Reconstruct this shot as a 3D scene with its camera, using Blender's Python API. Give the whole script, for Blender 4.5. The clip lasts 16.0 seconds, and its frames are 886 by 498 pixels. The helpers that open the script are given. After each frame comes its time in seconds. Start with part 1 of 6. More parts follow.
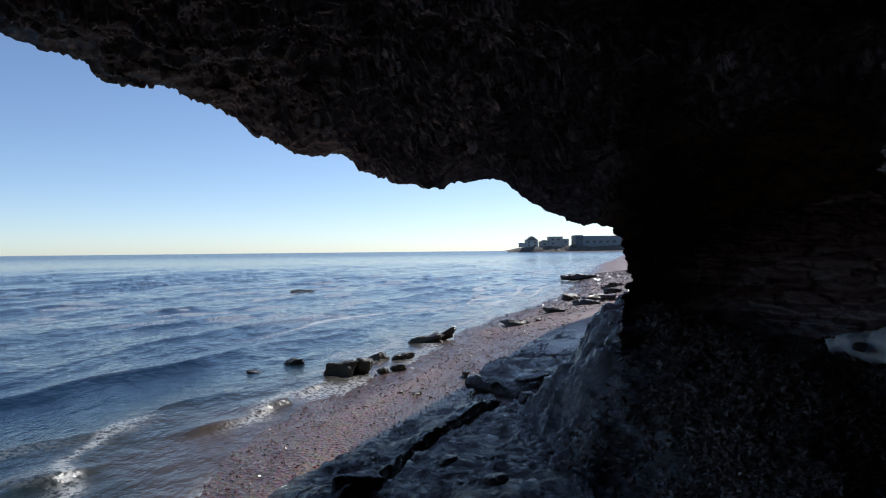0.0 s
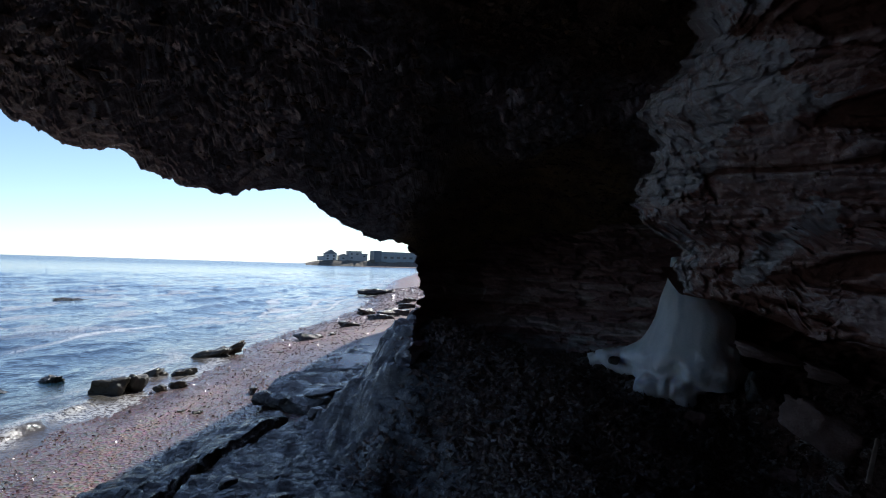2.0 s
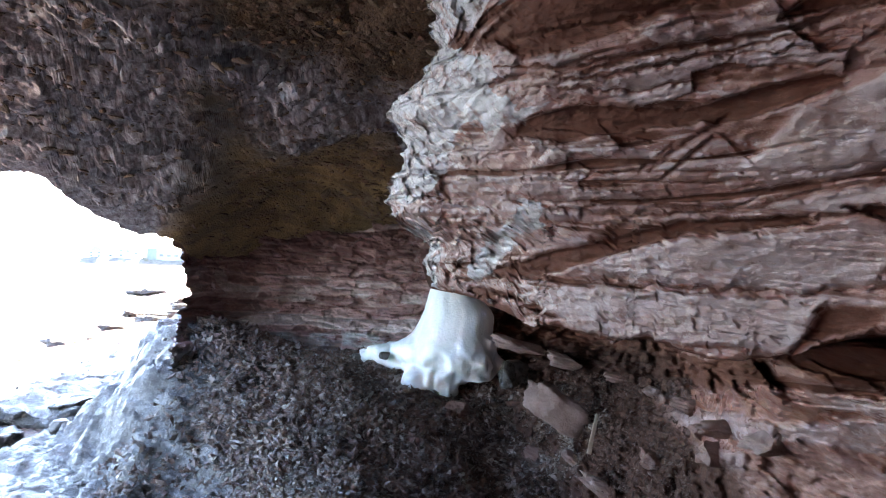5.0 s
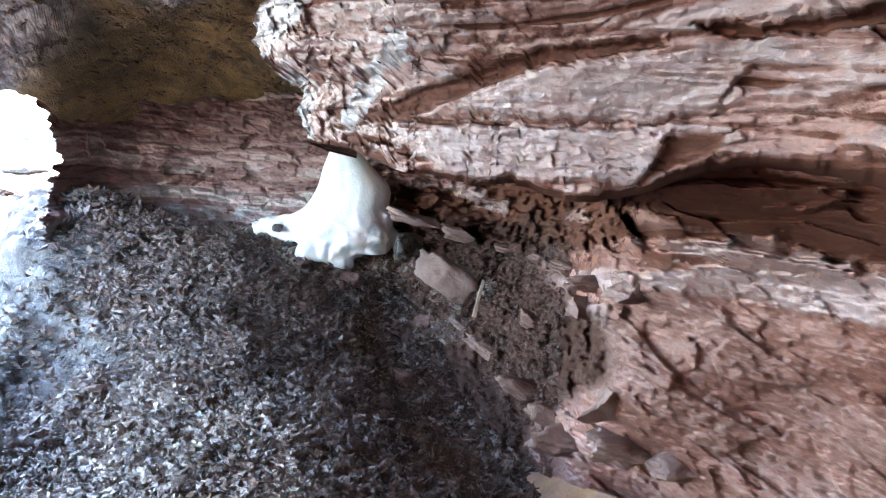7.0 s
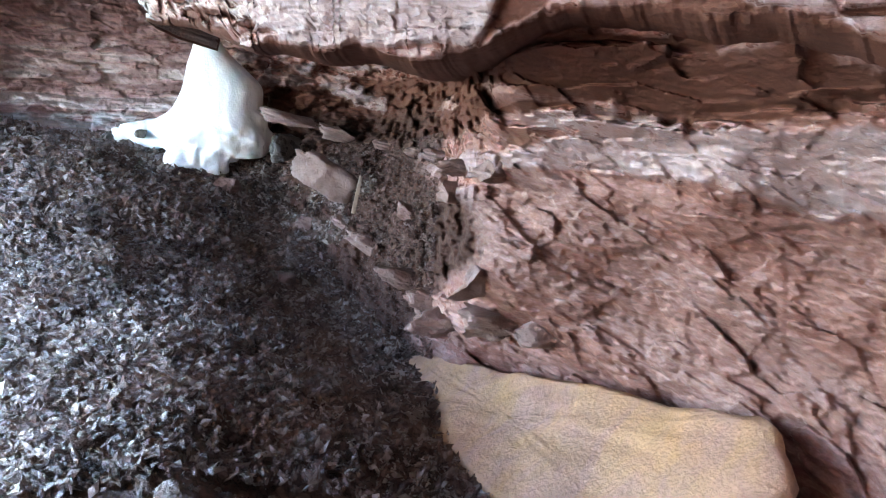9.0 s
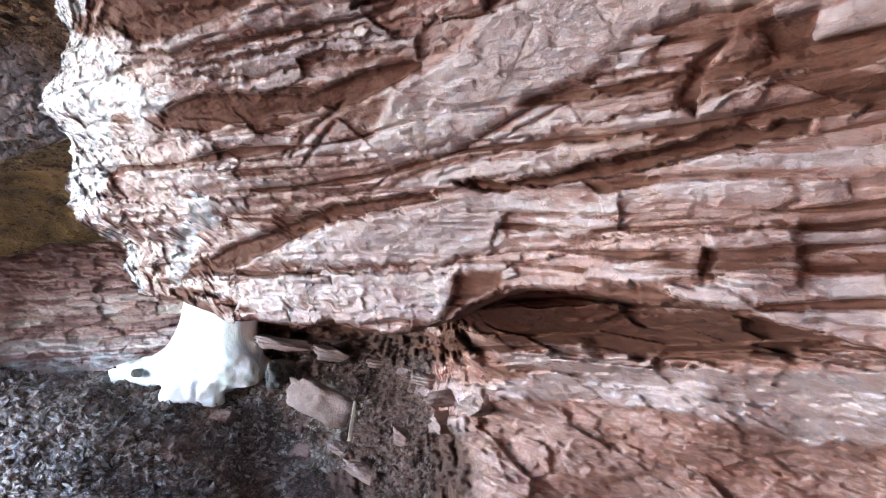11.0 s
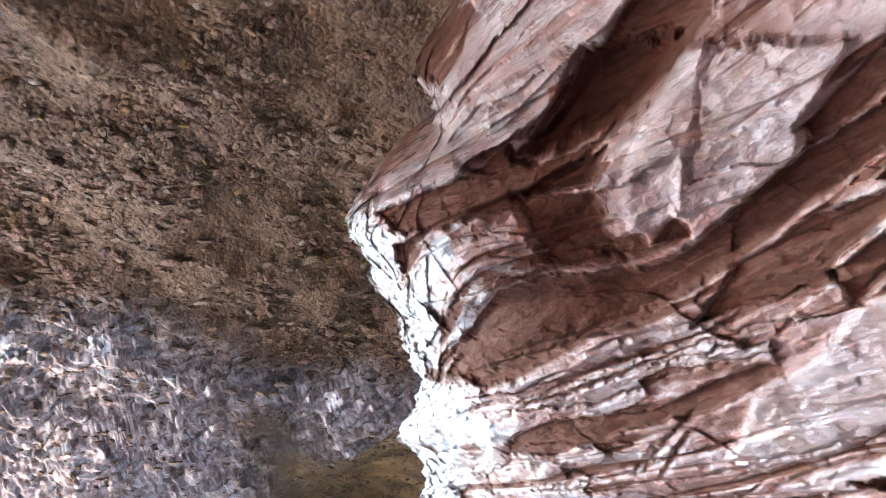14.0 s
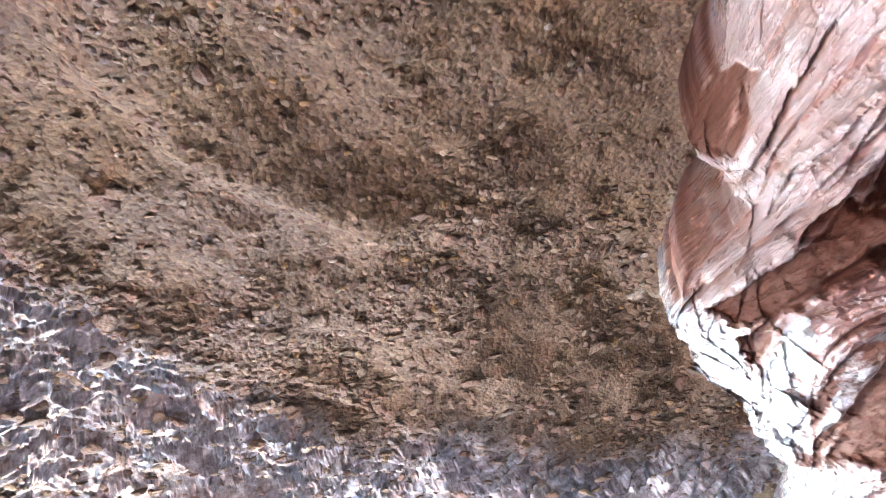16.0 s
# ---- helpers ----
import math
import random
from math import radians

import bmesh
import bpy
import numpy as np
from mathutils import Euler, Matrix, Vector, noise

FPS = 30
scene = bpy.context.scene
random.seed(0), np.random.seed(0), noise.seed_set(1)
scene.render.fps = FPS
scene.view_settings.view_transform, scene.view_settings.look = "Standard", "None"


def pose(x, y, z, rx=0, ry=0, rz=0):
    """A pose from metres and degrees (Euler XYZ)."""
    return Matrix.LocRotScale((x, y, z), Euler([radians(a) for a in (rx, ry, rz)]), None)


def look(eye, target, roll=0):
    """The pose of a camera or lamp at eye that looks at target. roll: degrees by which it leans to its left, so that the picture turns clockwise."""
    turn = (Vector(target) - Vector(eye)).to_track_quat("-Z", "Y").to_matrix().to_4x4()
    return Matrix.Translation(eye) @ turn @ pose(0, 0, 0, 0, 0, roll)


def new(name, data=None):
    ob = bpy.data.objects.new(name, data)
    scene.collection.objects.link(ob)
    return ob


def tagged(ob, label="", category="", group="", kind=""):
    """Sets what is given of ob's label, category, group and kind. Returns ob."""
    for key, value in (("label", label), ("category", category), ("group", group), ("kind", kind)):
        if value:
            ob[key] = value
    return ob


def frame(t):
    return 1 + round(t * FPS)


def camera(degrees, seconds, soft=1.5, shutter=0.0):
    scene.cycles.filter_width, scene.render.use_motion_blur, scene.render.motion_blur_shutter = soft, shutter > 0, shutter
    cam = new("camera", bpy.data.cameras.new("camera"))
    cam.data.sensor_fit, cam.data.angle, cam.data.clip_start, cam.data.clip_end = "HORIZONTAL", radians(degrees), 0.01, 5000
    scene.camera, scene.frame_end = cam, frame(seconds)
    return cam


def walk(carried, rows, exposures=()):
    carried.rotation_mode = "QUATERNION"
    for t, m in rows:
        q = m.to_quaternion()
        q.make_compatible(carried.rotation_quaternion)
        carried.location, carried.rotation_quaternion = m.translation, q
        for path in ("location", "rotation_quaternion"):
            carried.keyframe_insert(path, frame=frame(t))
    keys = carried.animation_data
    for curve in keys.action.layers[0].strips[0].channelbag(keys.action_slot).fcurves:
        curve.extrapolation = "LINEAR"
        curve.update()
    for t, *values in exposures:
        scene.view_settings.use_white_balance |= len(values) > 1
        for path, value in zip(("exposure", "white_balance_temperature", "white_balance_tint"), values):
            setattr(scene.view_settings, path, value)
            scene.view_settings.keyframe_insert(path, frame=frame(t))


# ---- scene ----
cam = camera(67.94, 16.0, soft=1.1)
PATH = [
    (0.0, -0.000, 0.000, 1.600, 90.19, 0.60, -0.19),
    (0.5, 0.009, 0.004, 1.602, 91.24, -0.16, -4.35),
    (1.0, 0.017, 0.010, 1.601, 91.84, -0.68, -9.06),
    (1.5, 0.021, 0.013, 1.606, 91.79, -0.84, -12.73),
    (2.0, 0.031, 0.021, 1.599, 91.57, -1.68, -17.61),
    (2.5, 0.030, 0.025, 1.594, 91.63, -2.35, -21.21),
    (3.0, 0.035, 0.019, 1.596, 92.69, -2.45, -24.54),
    (3.5, 0.042, 0.031, 1.594, 93.42, -1.89, -27.09),
    (3.7, 0.046, 0.017, 1.601, 94.12, -1.33, -27.91),
    (5.8, 0.217, -0.105, 1.534, 89.95, -2.80, -39.39),
    (6.0, 0.232, -0.107, 1.519, 89.12, -2.68, -39.79),
    (6.5, 0.260, -0.119, 1.478, 85.89, -2.88, -41.99),
    (7.0, 0.283, -0.129, 1.438, 82.88, -3.40, -43.58),
    (7.5, 0.310, -0.144, 1.391, 79.07, -3.32, -45.39),
    (8.0, 0.315, -0.170, 1.349, 76.12, -2.75, -47.08),
    (8.2, 0.317, -0.183, 1.330, 74.89, -2.69, -48.37),
    (10.3, 0.414, -0.297, 1.442, 83.28, -0.07, -58.09),
    (10.5, 0.405, -0.301, 1.481, 86.80, 0.94, -56.94),
    (11.0, 0.376, -0.317, 1.556, 91.65, 3.19, -53.41),
    (11.5, 0.360, -0.306, 1.611, 96.21, 4.43, -49.14),
    (12.0, 0.341, -0.294, 1.635, 101.03, 5.10, -44.40),
    (12.5, 0.315, -0.280, 1.665, 103.81, 4.88, -40.72),
    (13.0, 0.310, -0.283, 1.688, 106.55, 5.77, -37.43),
    (13.5, 0.317, -0.279, 1.720, 110.38, 6.96, -32.65),
    (14.0, 0.297, -0.276, 1.753, 114.34, 8.96, -27.07),
    (14.5, 0.268, -0.277, 1.783, 117.75, 9.58, -20.90),
    (15.0, 0.255, -0.269, 1.813, 120.96, 10.51, -13.70),
    (15.5, 0.236, -0.257, 1.834, 123.38, 11.66, -6.91),
    (16.0, 0.196, -0.272, 1.855, 126.00, 12.26, 0.01),
]
walk(cam, [(row[0], pose(*row[1:])) for row in PATH],
     exposures=[(0, -0.1, 6200, 10), (1.5, 0.1, 6200, 10), (2.5, 0.8, 6300, 10), (3.0, 1.5, 6500, 10), (3.5, 2.35, 6700, 10), (4.6, 4.3, 7200, 12),
                (5.8, 5.65, 8000, 9), (7, 5.8, 8000, 9), (10.5, 6.1, 8000, 12), (13.0, 6.5, 7400, 10), (14.5, 7.0, 7200, 7), (16, 7.55, 7100, 7)])

# ---- light: spring sun behind the cliff, clear sky ----
SUN_AZ, SUN_EL = 40.0, 45.0
sky_world = bpy.data.worlds.new("sky")
scene.world = sky_world
sky_world.use_nodes = True
_nt = sky_world.node_tree
_sky = _nt.nodes.new("ShaderNodeTexSky")
_sky.sky_type = "NISHITA"
_sky.sun_disc = False
_sky.sun_elevation, _sky.sun_rotation = radians(SUN_EL), radians(SUN_AZ)
_sky.air_density, _sky.dust_density, _sky.ozone_density = 0.68, 0.3, 2.2
_nt.links.new(_sky.outputs[0], _nt.nodes["Background"].inputs[0])
_nt.nodes["Background"].inputs[1].default_value = 0.14
sun = new("sun", bpy.data.lights.new("sun", "SUN"))
sun.data.energy, sun.data.angle, sun.data.color = 4.5, radians(0.5), (1.0, 0.95, 0.87)
_sd = Vector((math.sin(radians(SUN_AZ)) * math.cos(radians(SUN_EL)), math.cos(radians(SUN_AZ)) * math.cos(radians(SUN_EL)), math.sin(radians(SUN_EL))))
sun.matrix_world = look(_sd * 60, (0, 0, 0))

# ---- tools ----


def _hash(ix, iy, iz, seed):
    h = (ix * 374761393 + iy * 668265263 + iz * 1274126177 + seed * 974711) & 0xFFFFFFFF
    h = ((h ^ (h >> 13)) * 1103515245) & 0xFFFFFFFF
    h = (h ^ (h >> 16)) & 0xFFFFFF
    return h.astype(np.float64) / 8388607.5 - 1.0


def vnoise(x, y, z, seed=0):
    """Smooth noise in -1..1."""
    x, y, z = np.broadcast_arrays(np.asarray(x, float), np.asarray(y, float), np.asarray(z, float))
    fx, fy, fz = np.floor(x), np.floor(y), np.floor(z)
    ix, iy, iz = fx.astype(np.int64), fy.astype(np.int64), fz.astype(np.int64)
    u, v, w = x - fx, y - fy, z - fz
    u, v, w = (a * a * a * (a * (a * 6 - 15) + 10) for a in (u, v, w))
    out = 0
    for dx in (0, 1):
        for dy in (0, 1):
            for dz in (0, 1):
                k = (u if dx else 1 - u) * (v if dy else 1 - v) * (w if dz else 1 - w)
                out = out + k * _hash(ix + dx, iy + dy, iz + dz, seed)
    return out


def fbm(x, y, z, octaves=4, seed=0, gain=0.5):
    out, a = 0, 1.0
    for o in range(octaves):
        out = out + a * vnoise(x, y, z, seed + 17 * o)
        x, y, z, a = np.asarray(x) * 2.03, np.asarray(y) * 2.03, np.asarray(z) * 2.03, a * gain
    return out


def ridged(x, y, z, octaves=3, seed=0):
    out, a = 0, 1.0
    for o in range(octaves):
        out = out + a * (1 - 2 * np.abs(vnoise(x, y, z, seed + 31 * o)))
        x, y, z, a = np.asarray(x) * 2.1, np.asarray(y) * 2.1, np.asarray(z) * 2.1, a * 0.5
    return out


def facets(x, y, z, seed=0):
    """Broken rock: flat chips, each in its own cell at its own depth and tilt; about -1..1."""
    x, y, z = (np.asarray(a, float) for a in np.broadcast_arrays(x, y, z))
    bx, by, bz = (np.floor(a - 0.5).astype(np.int64) for a in (x, y, z))
    best, out = np.full(x.shape, 1e9), np.zeros(x.shape)
    for i in (0, 1):
        for j in (0, 1):
            for k in (0, 1):
                ix, iy, iz = bx + i, by + j, bz + k
                h1, h2, h3 = _hash(ix, iy, iz, seed), _hash(ix, iy, iz, seed + 1), _hash(ix, iy, iz, seed + 2)
                dx, dy, dz = x - (ix + 0.5 + 0.4 * h1), y - (iy + 0.5 + 0.4 * h2), z - (iz + 0.5 + 0.4 * h3)
                d = dx * dx + dy * dy + dz * dz
                near = d < best
                best = np.where(near, d, best)
                out = np.where(near, 0.6 * _hash(ix, iy, iz, seed + 3) + dx * h2 + dy * h3 + dz * h1, out)
    return out


def smooth(a, b, x):
    k = np.clip((x - a) / (b - a), 0, 1)
    return k * k * (3 - 2 * k)


def curve(xs, ys, x):
    """Smooth curve through a few stations."""
    xs, ys = np.asarray(xs, float), np.asarray(ys, float)
    m = np.gradient(ys, xs)
    x = np.clip(x, xs[0], xs[-1])
    i = np.clip(np.searchsorted(xs, x) - 1, 0, len(xs) - 2)
    h = xs[i + 1] - xs[i]
    k = (x - xs[i]) / h
    return ((2 * k**3 - 3 * k**2 + 1) * ys[i] + (k**3 - 2 * k**2 + k) * h * m[i] + (3 * k**2 - 2 * k**3) * ys[i + 1] + (k**3 - k**2) * h * m[i + 1])


def table(xs, ys, rows, x, y):
    """Smooth surface through a small table: rows by y, columns by x."""
    col = np.stack([curve(xs, r, x) for r in rows])
    ys = np.asarray(ys, float)
    y = np.clip(y, ys[0], ys[-1])
    i = np.clip(np.searchsorted(ys, y) - 1, 0, len(ys) - 2)
    h = ys[i + 1] - ys[i]
    k = (y - ys[i]) / h
    m = np.gradient(col, ys, axis=0)
    pick = lambda a, j: np.take_along_axis(a, j[None], 0)[0]
    return ((2 * k**3 - 3 * k**2 + 1) * pick(col, i) + (k**3 - 2 * k**2 + k) * h * pick(m, i) + (3 * k**2 - 2 * k**3) * pick(col, i + 1) + (k**3 - k**2) * h * pick(m, i + 1))


def sheet_mesh(name, P, mat, flip=False, attrs=None, cyclic=False):
    a, b = P.shape[:2]
    idx = np.arange(a * b).reshape(a, b)
    if cyclic:
        idx = np.concatenate([idx, idx[:, :1]], 1)
    q = np.stack([idx[:-1, :-1], idx[:-1, 1:], idx[1:, 1:], idx[1:, :-1]], -1).reshape(-1, 4)
    if flip:
        q = q[:, ::-1]
    return raw_mesh(name, P.reshape(-1, 3), q, mat, attrs)


def raw_mesh(name, verts, faces, mat, attrs=None, smooth_shade=True):
    verts, faces = np.asarray(verts, np.float32), np.asarray(faces, np.int32)
    me = bpy.data.meshes.new(name)
    n, k = faces.shape
    me.vertices.add(len(verts))
    me.vertices.foreach_set("co", verts.ravel())
    me.loops.add(n * k)
    me.loops.foreach_set("vertex_index", faces.ravel())
    me.polygons.add(n)
    me.polygons.foreach_set("loop_start", np.arange(0, n * k, k, dtype=np.int32))
    me.polygons.foreach_set("use_smooth", np.full(n, smooth_shade))
    for key, val in (attrs or {}).items():
        at = me.attributes.new(key, "FLOAT", "POINT")
        at.data.foreach_set("value", np.asarray(val, np.float32).ravel())
    me.update(calc_edges=True)
    me.materials.append(mat)
    return me


def setting(name, mesh, label="", category=""):
    return tagged(new(name, mesh), label, category, kind="structure")


def thing(name, label, category, at=(0, 0, 0), group="", kind=""):
    ob = new(name)
    ob.location = at
    ob.empty_display_size = 0.1
    return tagged(ob, label, category, group, kind)


def part(name, data, material, parent, label=""):
    """One mesh under a thing or a part; data: a bmesh or a mesh, in world coordinates less the parent's place."""
    if isinstance(data, bmesh.types.BMesh):
        me = bpy.data.meshes.new(name)
        data.to_mesh(me)
        data.free()
        me.materials.append(material)
    else:
        me = data
    ob = new(name, me)
    ob.parent = parent
    return tagged(ob, label)


QX, QY, QZ = 0.25, -0.15, 1.6          # middle of the cave, about which its walls are laid out


def polar(az, el, r):
    a, e = np.radians(az), np.radians(el)
    return np.stack([QX + r * np.cos(e) * np.sin(a), QY + r * np.cos(e) * np.cos(a), QZ + r * np.sin(e)], -1)


def stone_shapes(count, seed, sub=1, flat=0.6, rough=0.25, angular=0.0):
    """A few unit stones (vertices, triangles) to scatter."""
    rng, out = np.random.default_rng(seed), []
    for i in range(count):
        bm = bmesh.new()
        bmesh.ops.create_icosphere(bm, subdivisions=sub, radius=1)
        v = np.array([p.co[:] for p in bm.verts])
        f = np.array([[p.index for p in t.verts] for t in bm.faces])
        bm.free()
        o = rng.uniform(-50, 50, 3)
        v = v * (1 + rough * vnoise(v[:, 0] * 1.3 + o[0], v[:, 1] * 1.3 + o[1], v[:, 2] * 1.3 + o[2], seed + i))[:, None]
        for _ in range(int(angular)):
            n = rng.normal(size=3)
            n /= np.linalg.norm(n)
            d = v @ n
            v = v - n * np.maximum(d - rng.uniform(0.35, 0.7), 0)[:, None]
        v = v * np.array([1, rng.uniform(0.55, 0.9), flat * rng.uniform(0.6, 1.2)])
        out.append((v, f))
    return out


def chip_shapes(count, seed):
    """A few thin six-cornered splinters (vertices, triangles) to scatter."""
    rng, out = np.random.default_rng(seed), []
    f = np.array([[0, 2, 4], [2, 1, 4], [1, 3, 4], [3, 0, 4], [2, 0, 5], [1, 2, 5], [3, 1, 5], [0, 3, 5]])
    for _ in range(count):
        v = np.array([[1, 0, 0], [-1, 0, 0], [0, 1, 0], [0, -1, 0], [0, 0, 1], [0, 0, -1]], float) + rng.uniform(-0.35, 0.35, (6, 3))
        out.append((v * np.array([1.0, rng.uniform(0.3, 0.75), rng.uniform(0.12, 0.4)]), f))
    return out


def scatter_mesh(name, places, normals, sizes, shapes, mat, seed, lift=0.2, tip=0.4, extra=None):
    """Many stones joined into one mesh, each turned at random about its normal."""
    rng = np.random.default_rng(seed)
    V, Fc, base = [], [], 0
    n = len(places)
    kinds = rng.integers(0, len(shapes), n)
    for k, (sv, sf) in enumerate(shapes):
        sel = np.where(kinds == k)[0]
        if not len(sel):
            continue
        nz = normals[sel] + tip * rng.normal(size=(len(sel), 3))
        nz /= np.linalg.norm(nz, axis=1)[:, None]
        ref = rng.normal(size=(len(sel), 3))
        tx = np.cross(ref, nz)
        tx /= np.linalg.norm(tx, axis=1)[:, None]
        ty = np.cross(nz, tx)
        s = sizes[sel][:, None, None]
        w = (sv[None, :, 0:1] * tx[:, None] + sv[None, :, 1:2] * ty[:, None] + sv[None, :, 2:3] * nz[:, None]) * s
        w = w + places[sel][:, None] + normals[sel][:, None] * s * lift
        V.append(w.reshape(-1, 3))
        off = base + np.arange(len(sel))[:, None, None] * len(sv)
        Fc.append((sf[None] + off).reshape(-1, 3))
        base += len(sel) * len(sv)
    V, Fc = np.concatenate(V), np.concatenate(Fc)
    if extra is not None:
        return V, Fc
    return raw_mesh(name, V, Fc, mat, smooth_shade=False)

# ---- materials ----
class Mat:
    """A node material under construction."""

    def __init__(self, name, rough=0.7, metal=0.0, spec=0.5):
        self.m = bpy.data.materials.new(name)
        self.m.use_nodes = True
        self.t = self.m.node_tree
        self.b = self.t.nodes["Principled BSDF"]
        self.b.inputs["Roughness"].default_value = rough
        self.b.inputs["Metallic"].default_value = metal
        self.b.inputs["Specular IOR Level"].default_value = spec
        self._pos = None

    def node(self, kind, **values):
        n = self.t.nodes.new(kind)
        for k, v in values.items():
            if k in ("operation", "blend_type", "data_type", "attribute_name", "feature", "noise_dimensions"):
                if k == "operation":
                    n.operation = v
                elif k == "blend_type":
                    n.blend_type = v
                elif k == "data_type":
                    n.data_type = v
                elif k == "attribute_name":
                    n.attribute_name = v
                elif k == "feature":
                    n.feature = v
            else:
                n.inputs[k].default_value = v
        return n

    def link(self, a, b):
        self.t.links.new(a, b)

    def pos(self, scale=(1, 1, 1), turn=(0, 0, 0)):
        if self._pos is None:
            self._pos = self.t.nodes.new("ShaderNodeNewGeometry").outputs["Position"]
        mp = self.t.nodes.new("ShaderNodeMapping")
        mp.inputs["Scale"].default_value = scale
        mp.inputs["Rotation"].default_value = turn
        self.link(self._pos, mp.inputs[0])
        return mp.outputs[0]

    def noise(self, scale, detail=5, rough=0.55, stretch=(1, 1, 1), turn=(0, 0, 0), warp=0.0):
        n = self.t.nodes.new("ShaderNodeTexNoise")
        n.inputs["Scale"].default_value = scale
        n.inputs["Detail"].default_value = detail
        n.inputs["Roughness"].default_value = rough
        n.inputs["Distortion"].default_value = warp
        self.link(self.pos(stretch, turn), n.inputs["Vector"])
        return n.outputs["Fac"]

    def cells(self, scale, stretch=(1, 1, 1), feature="F1"):
        n = self.t.nodes.new("ShaderNodeTexVoronoi")
        n.feature = feature
        n.inputs["Scale"].default_value = scale
        self.link(self.pos(stretch), n.inputs["Vector"])
        return n

    def attr(self, name):
        n = self.t.nodes.new("ShaderNodeAttribute")
        n.attribute_name = name
        return n.outputs["Fac"]

    def ramp(self, fac, stops):
        n = self.t.nodes.new("ShaderNodeValToRGB")
        e = n.color_ramp.elements
        while len(e) < len(stops):
            e.new(0.5)
        for el, (p, c) in zip(e, stops):
            el.position = p
            el.color = (*c, 1) if isinstance(c, tuple) else (c, c, c, 1)
        self.link(fac, n.inputs[0])
        return n.outputs[0]

    def mix(self, fac, a, b, mode="MIX"):
        n = self.t.nodes.new("ShaderNodeMix")
        n.data_type, n.blend_type = "RGBA", mode
        for sock, v in ((n.inputs[0], fac), (n.inputs[6], a), (n.inputs[7], b)):
            if isinstance(v, (int, float)):
                sock.default_value = v
            elif isinstance(v, tuple):
                sock.default_value = (*v, 1)
            else:
                self.link(v, sock)
        return n.outputs[2]

    def math(self, op, a, b=0.0):
        n = self.t.nodes.new("ShaderNodeMath")
        n.operation = op
        for sock, v in ((n.inputs[0], a), (n.inputs[1], b)):
            if isinstance(v, (int, float)):
                sock.default_value = v
            else:
                self.link(v, sock)
        return n.outputs[0]

    def color(self, c):
        if isinstance(c, tuple):
            self.b.inputs["Base Color"].default_value = (*c, 1)
        else:
            self.link(c, self.b.inputs["Base Color"])
        return self

    def rough(self, r):
        self.link(r, self.b.inputs["Roughness"])
        return self

    def bump(self, height, strength=0.4, distance=0.01):
        n = self.t.nodes.new("ShaderNodeBump")
        n.inputs["Strength"].default_value = strength
        n.inputs["Distance"].default_value = distance
        self.link(height, n.inputs["Height"])
        self.link(n.outputs[0], self.b.inputs["Normal"])
        return self


def island(m):
    n = m.t.nodes.new("ShaderNodeNewGeometry")
    return n.outputs["Random Per Island"]


